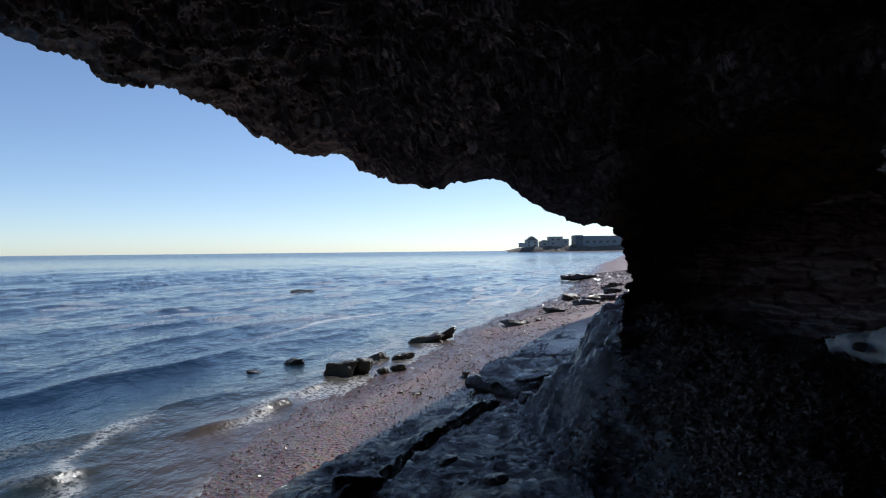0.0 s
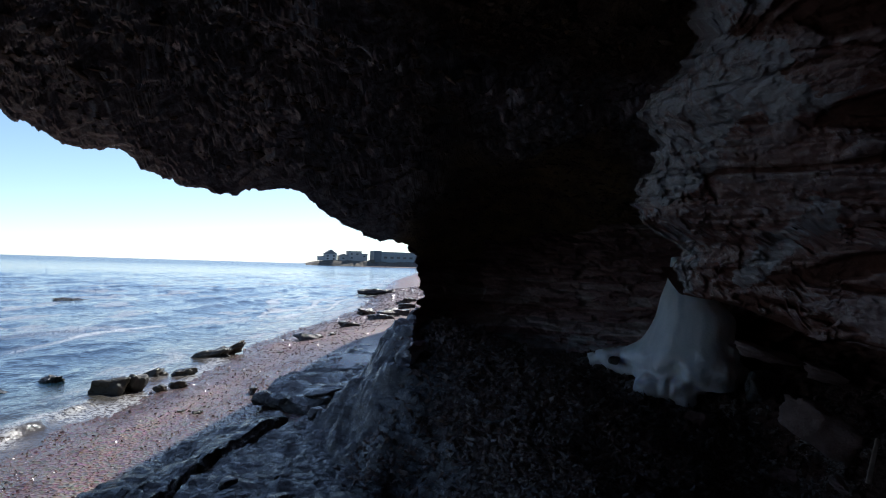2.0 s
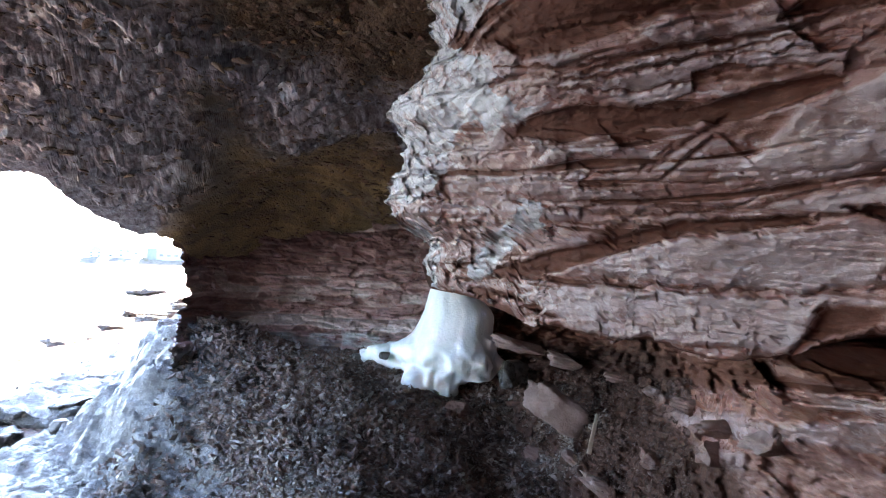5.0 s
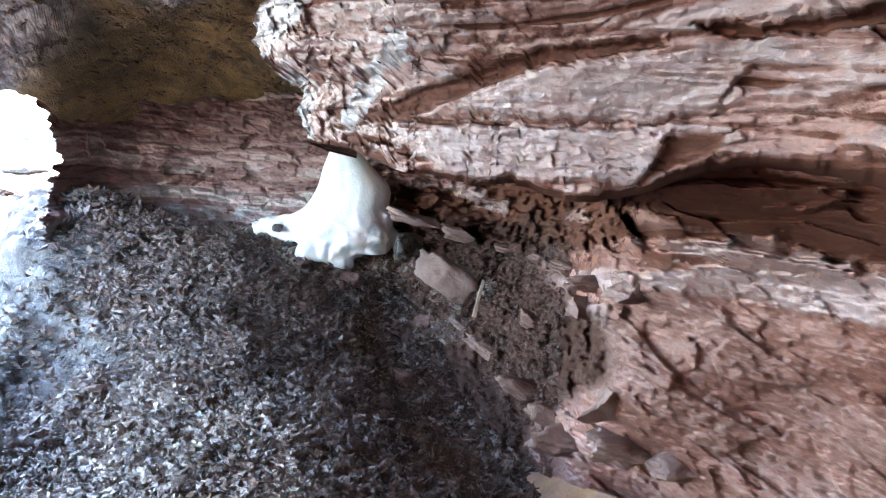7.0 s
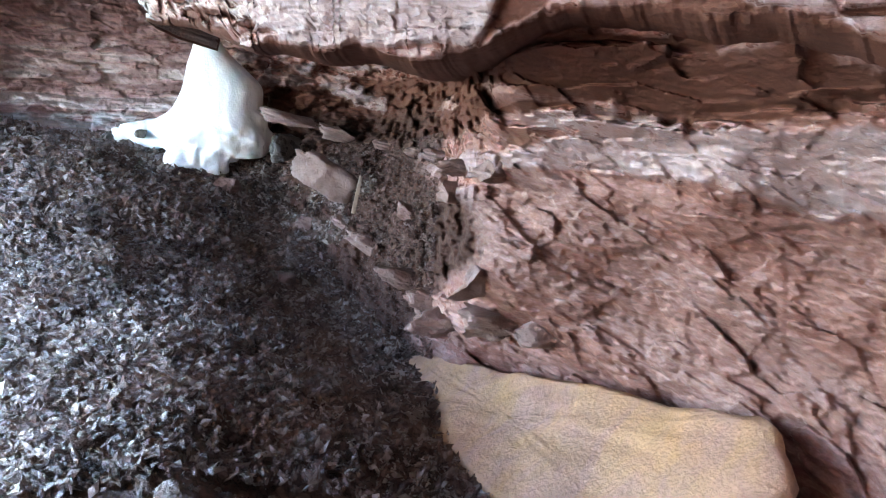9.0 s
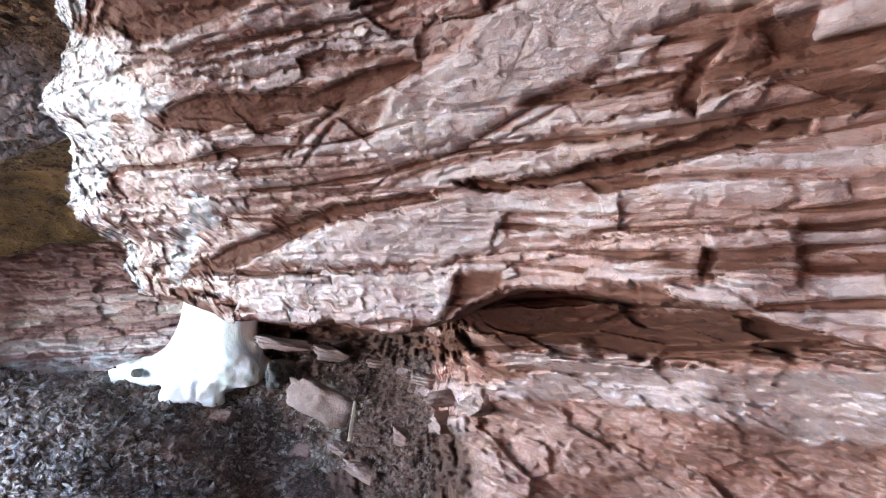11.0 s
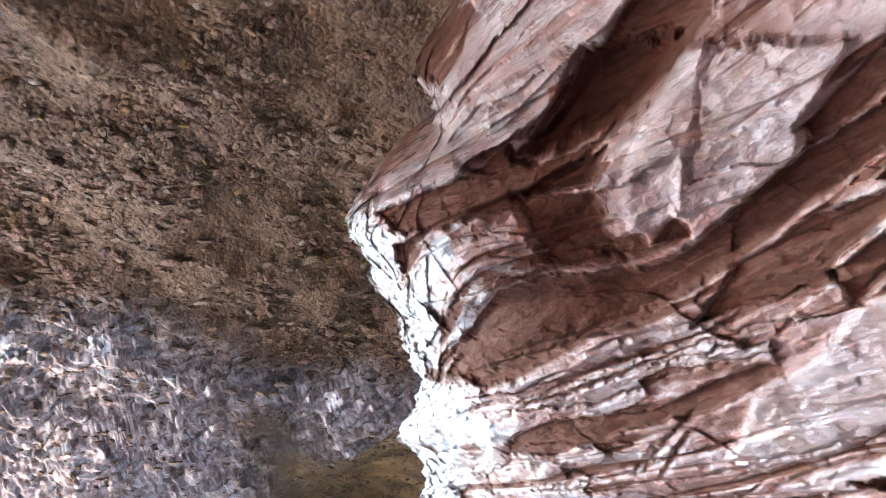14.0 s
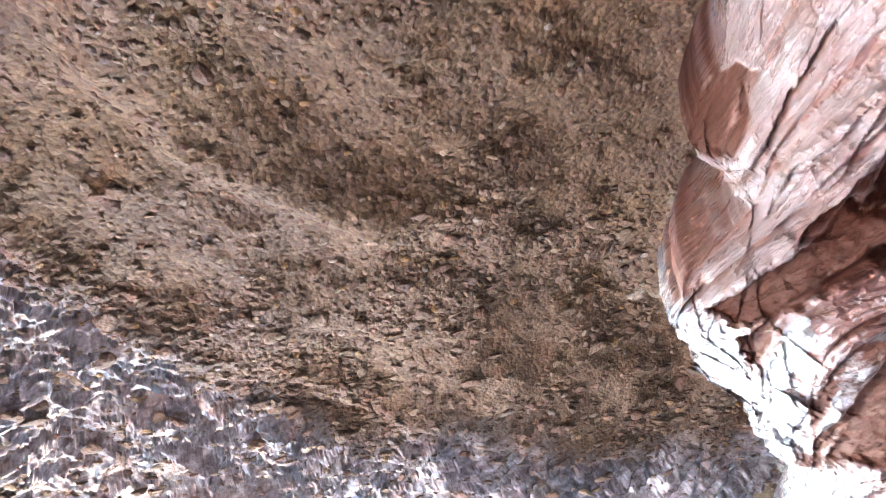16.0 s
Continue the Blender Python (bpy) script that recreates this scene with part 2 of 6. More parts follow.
def mat_sandstone():
    m = Mat("red_sandstone", spec=0.4)
    bed = m.attr("bed")
    tear = m.math("SUBTRACT", m.noise(30, 6, 0.7, (0.6, 0.6, 1.6)), 0.5)
    crisp = lambda key, amount, lo, hi: m.ramp(m.math("ADD", m.attr(key), m.math("MULTIPLY", tear, amount)), [(lo, 0.0), (hi, 1.0)])
    band = m.noise(4.0, 6, 0.62, (0.6, 0.6, 4.0), warp=0.5)
    fine = m.noise(70, 5, 0.7, (0.7, 0.7, 1.3))
    c = m.ramp(band, [(0.28, (0.135, 0.048, 0.034)), (0.5, (0.215, 0.092, 0.070)), (0.74, (0.275, 0.142, 0.118))])
    c = m.mix(m.ramp(bed, [(0.2, 0.0), (0.9, 0.45)]), c, (0.24, 0.148, 0.131))
    face = m.mix(m.ramp(m.noise(9, 6, 0.65), [(0.35, 0.0), (0.65, 1.0)]), (0.235, 0.138, 0.124), (0.315, 0.235, 0.230))
    c = m.mix(m.math("MULTIPLY", crisp("pale", 0.9, 0.3, 0.62), m.ramp(m.noise(5, 5, 0.65, warp=0.5), [(0.3, 0.5), (0.5, 1.0)])), c, face)
    ochre = m.ramp(m.noise(2.7, 4, 0.6, (1, 1, 2), warp=1.0), [(0.6, 0.0), (0.74, 0.45)])
    c = m.mix(ochre, c, (0.19, 0.105, 0.05))
    # red clay of hollows and seams, made darker to stand in for their shade
    clay_shade = m.mix(m.noise(14, 5, 0.6), (0.075, 0.028, 0.019), (0.125, 0.050, 0.033))
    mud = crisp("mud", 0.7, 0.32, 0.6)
    c = m.mix(mud, c, clay_shade)
    earth = m.ramp(m.noise(20, 6, 0.7), [(0.3, (0.022, 0.0095, 0.0065)), (0.55, (0.055, 0.025, 0.018)), (0.75, (0.12, 0.064, 0.048))])
    c = m.mix(m.attr("soil"), c, earth)
    # bright highlight of the wet nose, painted into the base colour
    wet_highlight = m.math("MULTIPLY", crisp("wet_highlight", 1.1, 0.42, 0.62), m.ramp(m.noise(13, 6, 0.7), [(0.36, 0.15), (0.5, 1.0)]))
    c = m.mix(wet_highlight, c, (0.37, 0.345, 0.35))
    c = m.mix(0.2, c, m.ramp(m.noise(26, 5, 0.7, warp=0.6), [(0.32, 0.2), (0.68, 0.8)]), "OVERLAY")
    c = m.mix(0.25, c, m.ramp(fine, [(0.3, 0.25), (0.7, 0.75)]), "OVERLAY")
    m.color(c)
    dull = m.math("MAXIMUM", mud, m.attr("soil"))
    gloss = m.mix(dull, m.ramp(m.noise(7, 5, 0.65), [(0.35, 0.2), (0.7, 0.44)]), (0.7, 0.7, 0.7))
    m.rough(m.mix(wet_highlight, gloss, (0.14, 0.14, 0.14)))
    m.link(m.ramp(dull, [(0.0, 0.65), (1.0, 0.15)]), m.b.inputs["Specular IOR Level"])
    lamina = m.noise(14, 6, 0.62, (0.5, 0.5, 3.0), warp=0.3)
    h = m.math("ADD", m.math("MULTIPLY", fine, 0.55), m.math("ADD", lamina, m.math("MULTIPLY", m.cells(26, (0.8, 0.8, 1.8)).outputs["Distance"], 0.5)))
    m.bump(m.math("ADD", h, m.math("MULTIPLY", m.noise(220, 3, 0.7), 0.15)), 0.8, 0.012)
    return m.m


def mat_far_rock():
    m = Mat("layered_shore_rock", spec=0.5)
    torn = m.math("ADD", m.attr("bed"), m.math("MULTIPLY", m.math("SUBTRACT", m.noise(9, 6, 0.65, (0.5, 0.5, 1.6)), 0.5), 0.5))
    c = m.ramp(torn, [(0.1, (0.13, 0.06, 0.054)), (0.35, (0.25, 0.137, 0.125)), (0.6, (0.34, 0.235, 0.217)), (0.85, (0.43, 0.36, 0.34))])
    c = m.mix(m.math("MULTIPLY", m.attr("ledge"), m.ramp(m.noise(5, 4, 0.6, (0.5, 0.5, 2)), [(0.4, 0.0), (0.6, 0.85)])), c, (0.36, 0.39, 0.385))
    fine = m.noise(30, 5, 0.65)
    c = m.mix(0.4, c, m.ramp(fine, [(0.3, 0.2), (0.7, 0.8)]), "OVERLAY")
    m.color(c)
    m.rough(m.ramp(m.noise(5, 4), [(0.35, 0.25), (0.7, 0.55)]))
    m.bump(m.math("ADD", fine, m.noise(11, 5, 0.6, (0.4, 0.4, 2.5))), 0.6, 0.02)
    return m.m


def mat_ceiling():
    m = Mat("conglomerate", spec=0.5)
    n1 = m.noise(1.1, 5, 0.6, warp=0.8)
    c = m.ramp(n1, [(0.3, (0.062, 0.032, 0.018)), (0.5, (0.105, 0.058, 0.029)), (0.68, (0.152, 0.09, 0.040))])
    grit = m.cells(48)
    c = m.mix(0.4, c, m.ramp(grit.outputs["Color"], [(0.2, (0.058, 0.030, 0.018)), (0.5, (0.135, 0.078, 0.042)), (0.8, (0.23, 0.16, 0.092))]))
    isl = m.attr("peb")
    pc = m.ramp(isl, [(0.0, (0.10, 0.052, 0.042)), (0.25, (0.17, 0.105, 0.072)), (0.5, (0.235, 0.17, 0.12)), (0.7, (0.18, 0.09, 0.062)), (0.92, (0.20, 0.145, 0.10)), (0.96, (0.32, 0.18, 0.065)), (1.0, (0.38, 0.33, 0.29))])
    c = m.mix(m.ramp(isl, [(0.0, 0.0), (0.01, 0.72)]), c, pc)
    # wet plum rock; its silvery sheen and glints are painted in as pale greys
    plum_sheen = m.attr("plum_sheen")
    c = m.mix(m.math("MULTIPLY", plum_sheen, 0.9), c, m.ramp(m.noise(12, 6, 0.7, (1, 2.2, 1)), [(0.35, (0.115, 0.085, 0.086)), (0.52, (0.25, 0.217, 0.226)), (0.66, (0.46, 0.445, 0.46))]))
    c = m.mix(m.math("MULTIPLY", m.attr("moss"), 0.85), c, m.ramp(m.noise(3.5, 5, 0.6, (0.6, 2.2, 1), warp=0.4), [(0.35, (0.10, 0.066, 0.036)), (0.5, (0.22, 0.145, 0.06)), (0.7, (0.34, 0.23, 0.10))]))
    fine = m.noise(55, 5, 0.7)
    c = m.mix(0.45, c, m.ramp(fine, [(0.3, 0.2), (0.7, 0.8)]), "OVERLAY")
    m.color(c)
    m.rough(m.mix(plum_sheen, (0.55, 0.55, 0.55), (0.13, 0.13, 0.13)))
    m.link(m.ramp(plum_sheen, [(0.0, 0.4), (1.0, 1.0)]), m.b.inputs["Specular IOR Level"])
    m.bump(m.math("SUBTRACT", m.math("ADD", fine, m.noise(16, 5, 0.65)), m.math("MULTIPLY", grit.outputs["Distance"], 0.8)), 0.8, 0.016)
    m.link(m.ramp(plum_sheen, [(0.0, 0.8), (1.0, 0.22)]), m.b.inputs["Normal"].links[0].from_node.inputs["Strength"])
    return m.m


def mat_rubble():
    m = Mat("wet_rubble", spec=0.75)
    c = m.ramp(m.noise(2.0, 5, 0.6), [(0.3, (0.05, 0.028, 0.02)), (0.55, (0.11, 0.064, 0.049)), (0.75, (0.2, 0.126, 0.098))])
    c = m.mix(m.ramp(island(m), [(0.6, 0.0), (1.0, 0.85)]), c, (0.34, 0.285, 0.26))
    c = m.mix(m.attr("bare"), c, m.ramp(m.noise(9, 6, 0.7, (1, 1, 2)), [(0.3, (0.025, 0.022, 0.021)), (0.52, (0.07, 0.064, 0.062)), (0.72, (0.2, 0.19, 0.187))]))
    green = m.ramp(m.noise(3.3, 4, 0.6), [(0.66, 0.0), (0.75, 0.5)])
    c = m.mix(green, c, (0.05, 0.055, 0.02))
    m.color(c)
    m.rough(m.ramp(m.noise(18, 3), [(0.3, 0.07), (0.7, 0.32)]))
    m.bump(m.math('ADD', m.noise(70, 4, 0.7), m.noise(24, 4, 0.7)), 0.8, 0.03)
    m.link(m.ramp(m.attr('bare'), [(0.0, 0.8), (1.0, 0.6)]), m.b.inputs['Normal'].links[0].from_node.inputs['Strength'])
    return m.m


def mat_dirt():
    m = Mat("red_mud", spec=0.45)
    c = m.ramp(m.noise(3.0, 6, 0.65), [(0.3, (0.035, 0.018, 0.014)), (0.55, (0.075, 0.036, 0.027)), (0.75, (0.12, 0.062, 0.048))])
    m.color(c)
    m.rough(m.ramp(m.noise(12, 4), [(0.35, 0.28), (0.7, 0.6)]))
    m.bump(m.math("ADD", m.noise(25, 5, 0.7), m.noise(80, 4, 0.7)), 0.7, 0.015)
    return m.m


def mat_shelf():
    m = Mat("wet_shelf_rock", spec=0.5)
    c = m.ramp(m.noise(1.2, 6, 0.62), [(0.3, (0.03, 0.028, 0.027)), (0.5, (0.085, 0.082, 0.08)), (0.7, (0.19, 0.187, 0.186))])
    fine = m.noise(26, 5, 0.7)
    c = m.mix(0.5, c, m.ramp(fine, [(0.3, 0.15), (0.7, 0.85)]), "OVERLAY")
    m.color(c)
    m.rough(m.ramp(m.noise(3, 5), [(0.35, 0.06), (0.7, 0.24)]))
    m.bump(m.math("ADD", fine, m.math("ADD", m.noise(7, 6, 0.65), m.math("MULTIPLY", m.cells(11).outputs["Distance"], 0.9))), 1.0, 0.065)
    return m.m


def mat_beach():
    m = Mat("pink_shingle", spec=0.4)
    c = m.ramp(m.noise(1.0, 5, 0.6), [(0.3, (0.135, 0.084, 0.072)), (0.6, (0.215, 0.142, 0.125)), (0.8, (0.29, 0.21, 0.19))])
    v = m.cells(26)
    c = m.mix(0.45, c, v.outputs["Color"], "SOFT_LIGHT")
    wet = m.attr("wet")
    c = m.mix(m.math("MULTIPLY", wet, 0.55), c, (0.075, 0.05, 0.042))
    m.color(c)
    m.rough(m.mix(wet, (0.5, 0.5, 0.5), (0.26, 0.26, 0.26)))
    m.bump(m.math("ADD", v.outputs["Distance"], m.noise(9, 4)), 0.8, 0.02)
    return m.m


def mat_water():
    m = Mat("sea_water", spec=0.5)
    m.b.inputs["IOR"].default_value = 1.33
    shoal = m.attr("shoal")
    c = m.ramp(shoal, [(0.0, (0.006, 0.022, 0.046)), (0.45, (0.010, 0.028, 0.042)), (0.8, (0.036, 0.037, 0.030)), (1.0, (0.085, 0.06, 0.046))])
    foam = m.math("MULTIPLY", m.attr("foam"), m.ramp(m.noise(16, 6, 0.75, (1, 1, 1)), [(0.42, 0.0), (0.56, 1.0)]))
    c = m.mix(foam, c, (0.75, 0.77, 0.78))
    # far water is tinted blue for the sky that unresolved waves would reflect
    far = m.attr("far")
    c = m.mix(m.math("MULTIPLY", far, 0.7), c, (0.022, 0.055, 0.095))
    m.color(c)
    m.rough(m.mix(foam, m.mix(far, (0.06, 0.06, 0.06), (0.2, 0.2, 0.2)), (0.8, 0.8, 0.8)))
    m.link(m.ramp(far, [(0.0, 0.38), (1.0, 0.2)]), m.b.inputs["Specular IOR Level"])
    h = m.math("ADD", m.math("MULTIPLY", m.noise(0.55, 4, 0.55, (1, 0.6, 1)), 3.0), m.math("ADD", m.noise(3.2, 4, 0.6, (1, 0.55, 1)), m.math("MULTIPLY", m.noise(12, 4, 0.6, (1, 0.6, 1)), 0.3)))
    m.bump(h, 0.5, 0.10)
    return m.m


def mat_ice():
    m = Mat("frozen_seep_ice", rough=0.32, spec=0.5)
    streak = m.noise(9, 4, 0.5, (1.5, 1.5, 0.25))
    rust = m.ramp(m.noise(5.2, 4, 0.6), [(0.46, 0.0), (0.62, 0.55)])
    c = m.mix(m.ramp(streak, [(0.35, 0.0), (0.7, 1.0)]), (0.72, 0.75, 0.77), (0.86, 0.87, 0.88))
    low = m.node("ShaderNodeSeparateXYZ")
    m.link(m.pos(), low.inputs[0])
    c = m.mix(m.math("MULTIPLY", rust, m.ramp(low.outputs[2], [(0.45, 1.0), (0.8, 0.0)])), c, (0.45, 0.27, 0.2))
    m.color(c)
    m.b.inputs["Subsurface Weight"].default_value = 0.35
    m.b.inputs["Subsurface Radius"].default_value = (0.08, 0.1, 0.12)
    m.b.inputs["Subsurface Scale"].default_value = 1.0
    m.bump(m.math("ADD", streak, m.noise(40, 3)), 0.35, 0.012)
    return m.m


def mat_slab(name, base, stain, amount=0.6, gloss=0.4, relief=0.8):
    m = Mat(name, spec=0.45)
    n = m.noise(4.0, 6, 0.62, (1, 1, 2.0), warp=0.5)
    c = m.ramp(n, [(0.3, tuple(v * 0.62 for v in base)), (0.6, base), (0.78, tuple(min(1, v * 1.25) for v in base))])
    s = m.ramp(m.noise(2.6, 5, 0.6, (1, 2.2, 1), warp=1.2), [(0.36, 0.0), (0.7, amount)])
    c = m.mix(s, c, stain)
    fine = m.noise(60, 5, 0.65)
    c = m.mix(0.3, c, m.ramp(fine, [(0.3, 0.25), (0.7, 0.75)]), "OVERLAY")
    m.color(c)
    m.rough(m.ramp(m.noise(8, 4), [(0.35, gloss), (0.7, gloss + 0.25)]))
    m.bump(m.math("ADD", fine, m.noise(15, 5, 0.6)), relief, 0.015)
    return m.m


def mat_plain(name, base, rough=0.7, vary=0.25, scale=6.0, metal=0.0):
    m = Mat(name, rough=rough, metal=metal)
    n = m.noise(scale, 4, 0.6)
    m.color(m.ramp(n, [(0.3, tuple(v * (1 - vary) for v in base)), (0.7, tuple(min(1, v * (1 + vary)) for v in base))]))
    m.bump(m.noise(scale * 6, 3), 0.2, 0.01)
    return m.m


SANDSTONE, FAR_ROCK, CONGLOMERATE, RUBBLE, DIRT = mat_sandstone(), mat_far_rock(), mat_ceiling(), mat_rubble(), mat_dirt()
SHELF, BEACH, WATER, ICE = mat_shelf(), mat_beach(), mat_water(), mat_ice()

# ---- the cave: walls, roof, floor ----
# outline of the hanging nose of the wall, by height angle
NOSE_EL = [-4, -1.5, 0.5, 2.6, 4.2, 7.9, 11, 13.5, 16, 19.6, 21, 25, 27, 31, 34, 35.2, 36.7, 39.5, 41.5, 43.6, 46, 49, 52, 60, 70]
NOSE_AZ = [33.5, 32.4, 31.6, 31.3, 28.8, 28.4, 28.6, 27.3, 28.6, 30.3, 29.6, 29.6, 27.9, 27.9, 27.5, 27.3, 28.2, 33.0, 38.2, 39.2, 37.2, 42.5, 48, 60, 66]
LIP_AZ = [26, 33, 37, 39.6, 42.2, 48.4, 52.5, 58.7, 61, 63.3, 66.6, 71.8, 74.8, 78.2, 83.4, 86.8, 90.7, 94, 104, 126]
LIP_EL = [-0.5, -1.8, -2.9, -3.9, -4.9, -5.4, -5.9, -6.1, -5.7, -4.5, -3.8, -3.8, -4.4, -5.2, -6.0, -6.6, -7.8, -8.4, -9, -9]
UP_AZ = [26, 33, 40, 48, 57, 68, 80, 95, 126]
UP_EL = [-8, 0, 6, 13, 20, 28, 35, 42, 52, 66]
UP_R = [
    [2.75, 2.58, 2.25, 2.00, 1.80, 1.60, 1.36, 1.32, 1.40],
    [2.55, 2.40, 2.10, 1.85, 1.66, 1.50, 1.30, 1.28, 1.35],
    [2.30, 2.10, 1.85, 1.65, 1.52, 1.38, 1.26, 1.22, 1.30],
    [1.98, 1.78, 1.57, 1.46, 1.36, 1.26, 1.18, 1.15, 1.25],
    [1.74, 1.50, 1.37, 1.31, 1.26, 1.18, 1.12, 1.10, 1.20],
    [1.52, 1.28, 1.15, 1.12, 1.13, 1.10, 1.06, 1.06, 1.15],
    [1.16, 1.13, 1.10, 1.08, 1.08, 1.06, 1.03, 1.03, 1.15],
    [1.24, 1.20, 1.15, 1.12, 1.10, 1.08, 1.05, 1.05, 1.15],
    [1.80, 1.60, 1.42, 1.28, 1.20, 1.15, 1.10, 1.10, 1.20],
    [2.30, 2.10, 1.90, 1.70, 1.55, 1.45, 1.35, 1.30, 1.40],
]


def stroke(az, el, pts, width, depth, soft=0.6):
    """How deep a groove (depth > 0) or a rib (depth < 0) that runs along pts is at each place; width in degrees, at both ends narrower."""
    pts = np.asarray(pts, float)
    (a0, e0), (a1, e1), pad = pts.min(0), pts.max(0), 2.2 * width
    box = (az > a0 - 2 * pad) & (az < a1 + 2 * pad) & (el > e0 - pad) & (el < e1 + pad)
    whole = np.zeros(az.shape)
    az, el = az[box], el[box]
    best = np.full(az.shape, 1e9)
    above = np.zeros(az.shape, bool)
    along = np.zeros(az.shape)
    seg = np.hypot(*np.diff(pts, axis=0).T)
    total, run = seg.sum(), 0.0
    ca = np.cos(np.radians(pts[:, 1].mean()))
    for (a0, e0), (a1, e1), L in zip(pts[:-1], pts[1:], seg):
        dx, dy = (a1 - a0) * ca, e1 - e0
        px, py = (az - a0) * ca, el - e0
        k = np.clip((px * dx + py * dy) / (dx * dx + dy * dy + 1e-9), 0, 1)
        d = np.hypot(px - k * dx, py - k * dy)
        near = d < best
        best = np.where(near, d, best)
        above = np.where(near, (dx * (py - k * dy) - dy * (px - k * dx)) * (1 if dx >= 0 else -1) > 0, above)
        along = np.where(near, (run + k * L) / total, along)
        run += L
    w = width * np.clip(np.minimum(along, 1 - along) * 6 + 0.35, 0, 1)
    over = 1 - smooth(0.45 * w, 0.95 * w, best)
    under = 1 - smooth(0.0, 1.7 * w, best)
    whole[box] = depth * np.where(above, over, under) * 0.65
    return whole


def strata(P, seed, thick=(0.02, 0.12), dip=(0.0, 0.0), block=0.5, warp=0.05):
    """Layered rock: how far each place stands back, and a number for its bed."""
    x, y, z = P[..., 0], P[..., 1], P[..., 2]
    h = z + dip[0] * x + dip[1] * y + warp * fbm(x * 1.1, y * 1.1, z * 0.7, 3, seed)
    rng = np.random.default_rng(seed)
    cuts = np.cumsum(rng.uniform(thick[0], thick[1], 400) * rng.choice([0.4, 1.0, 1.6], 400)) - 3.0
    i = np.clip(np.searchsorted(cuts, h) - 1, 0, 398)
    lo, hi = cuts[i], cuts[i + 1]
    f = (h - lo) / (hi - lo)
    s = (x * 0.6 + y * 0.8) / block + 0.4 * vnoise(x * 2, y * 2, z * 2, seed + 3) + i * 0.37
    k = np.floor(s)
    fs = s - k
    zero = np.zeros_like(i)
    bed = _hash(i, zero, zero, seed) * 0.5 + 0.5
    blk = _hash(i, k.astype(np.int64), zero, seed + 1)
    bed_depth = _hash(i, zero + 5, zero, seed + 2)
    th = np.clip((hi - lo) / thick[1], 0.15, 1.2)
    joint = np.exp(-np.minimum(f, 1 - f) * (hi - lo) / 0.005)
    crack = np.exp(-np.minimum(fs, 1 - fs) * block / 0.006) * (blk > -0.2)
    lip = (f - 0.5) * 0.35
    return (bed_depth * 0.55 + blk * 0.3 + lip) * th + 0.5 * joint * th + 0.45 * crack * th, bed


def region(az, el, outline, soft):
    """1 inside an outline of bearings and height angles, 0 outside; soft: degrees over which it fades."""
    pts = np.asarray(outline, float)
    ca = math.cos(radians(pts[:, 1].mean()))
    (a0, e0), (a1, e1), pad = pts.min(0), pts.max(0), soft + 0.1
    box = (az > a0 - 2 * pad) & (az < a1 + 2 * pad) & (el > e0 - pad) & (el < e1 + pad)
    whole = np.zeros(az.shape)
    az, el = az[box], el[box]
    x, y = az * ca, el
    inside = np.zeros(az.shape, bool)
    best = np.full(az.shape, 1e9)
    for (a0, e0), (a1, e1) in zip(pts, np.roll(pts, -1, axis=0)):
        a0, a1 = a0 * ca, a1 * ca
        dx, dy = a1 - a0, e1 - e0
        k = np.clip(((x - a0) * dx + (y - e0) * dy) / (dx * dx + dy * dy + 1e-9), 0, 1)
        best = np.minimum(best, np.hypot(x - a0 - k * dx, y - e0 - k * dy))
        cross = (e0 > y) != (e1 > y)
        inside ^= cross & (x < a0 + (y - e0) / (dy if abs(dy) > 1e-9 else 1e-9) * dx)
    whole[box] = smooth(-soft, soft, np.where(inside, best, -best))
    return whole


def seams(P, seed, thick, dip, warp, half, length):
    """Firm beds with soft seams between them that open and close along the rock: how soft each place is, the step of its bed, and a number for the bed."""
    x, y, z = P[..., 0], P[..., 1], P[..., 2]
    h = z + dip[0] * x + dip[1] * y + warp * fbm(x * 1.0, y * 1.0, z * 0.6, 3, seed)
    rng = np.random.default_rng(seed)
    cuts = np.cumsum(rng.uniform(thick[0], thick[1], 300) * rng.choice([0.35, 1.0, 1.9], 300)) - 3.0
    i = np.clip(np.searchsorted(cuts, h) - 1, 0, 298)
    zero = np.zeros_like(i)
    soft = 0
    for k in (i, i + 1):
        w = half * smooth(-0.35, 0.8, vnoise(x / length + k * 3.7, y / length, 0 * x + k * 1.3, seed + 5) + 0.25 * _hash(k, zero, zero, seed + 6) + 0.3 * vnoise(x * 9, y * 9, z * 9, seed + 7))
        off = h - cuts[k]
        # sharp edge above, run-out below
        soft = np.maximum(soft, np.where(off > 0, 1 - smooth(0.5 * w, w + 0.001, off), 1 - smooth(0.3 * w, 1.6 * w + 0.001, -off)) * smooth(0.0, 0.25 * half, w))
    f = smooth(0, 1, (h - cuts[i]) / (cuts[i + 1] - cuts[i]))
    a, b = _hash(i, zero + 2, zero, seed), _hash(i + 1, zero + 2, zero, seed)
    step = np.where(f < 0.85, a, a + (b - a) * smooth(0.85, 1.0, f))
    return soft, step, _hash(i, zero, zero, seed) * 0.5 + 0.5


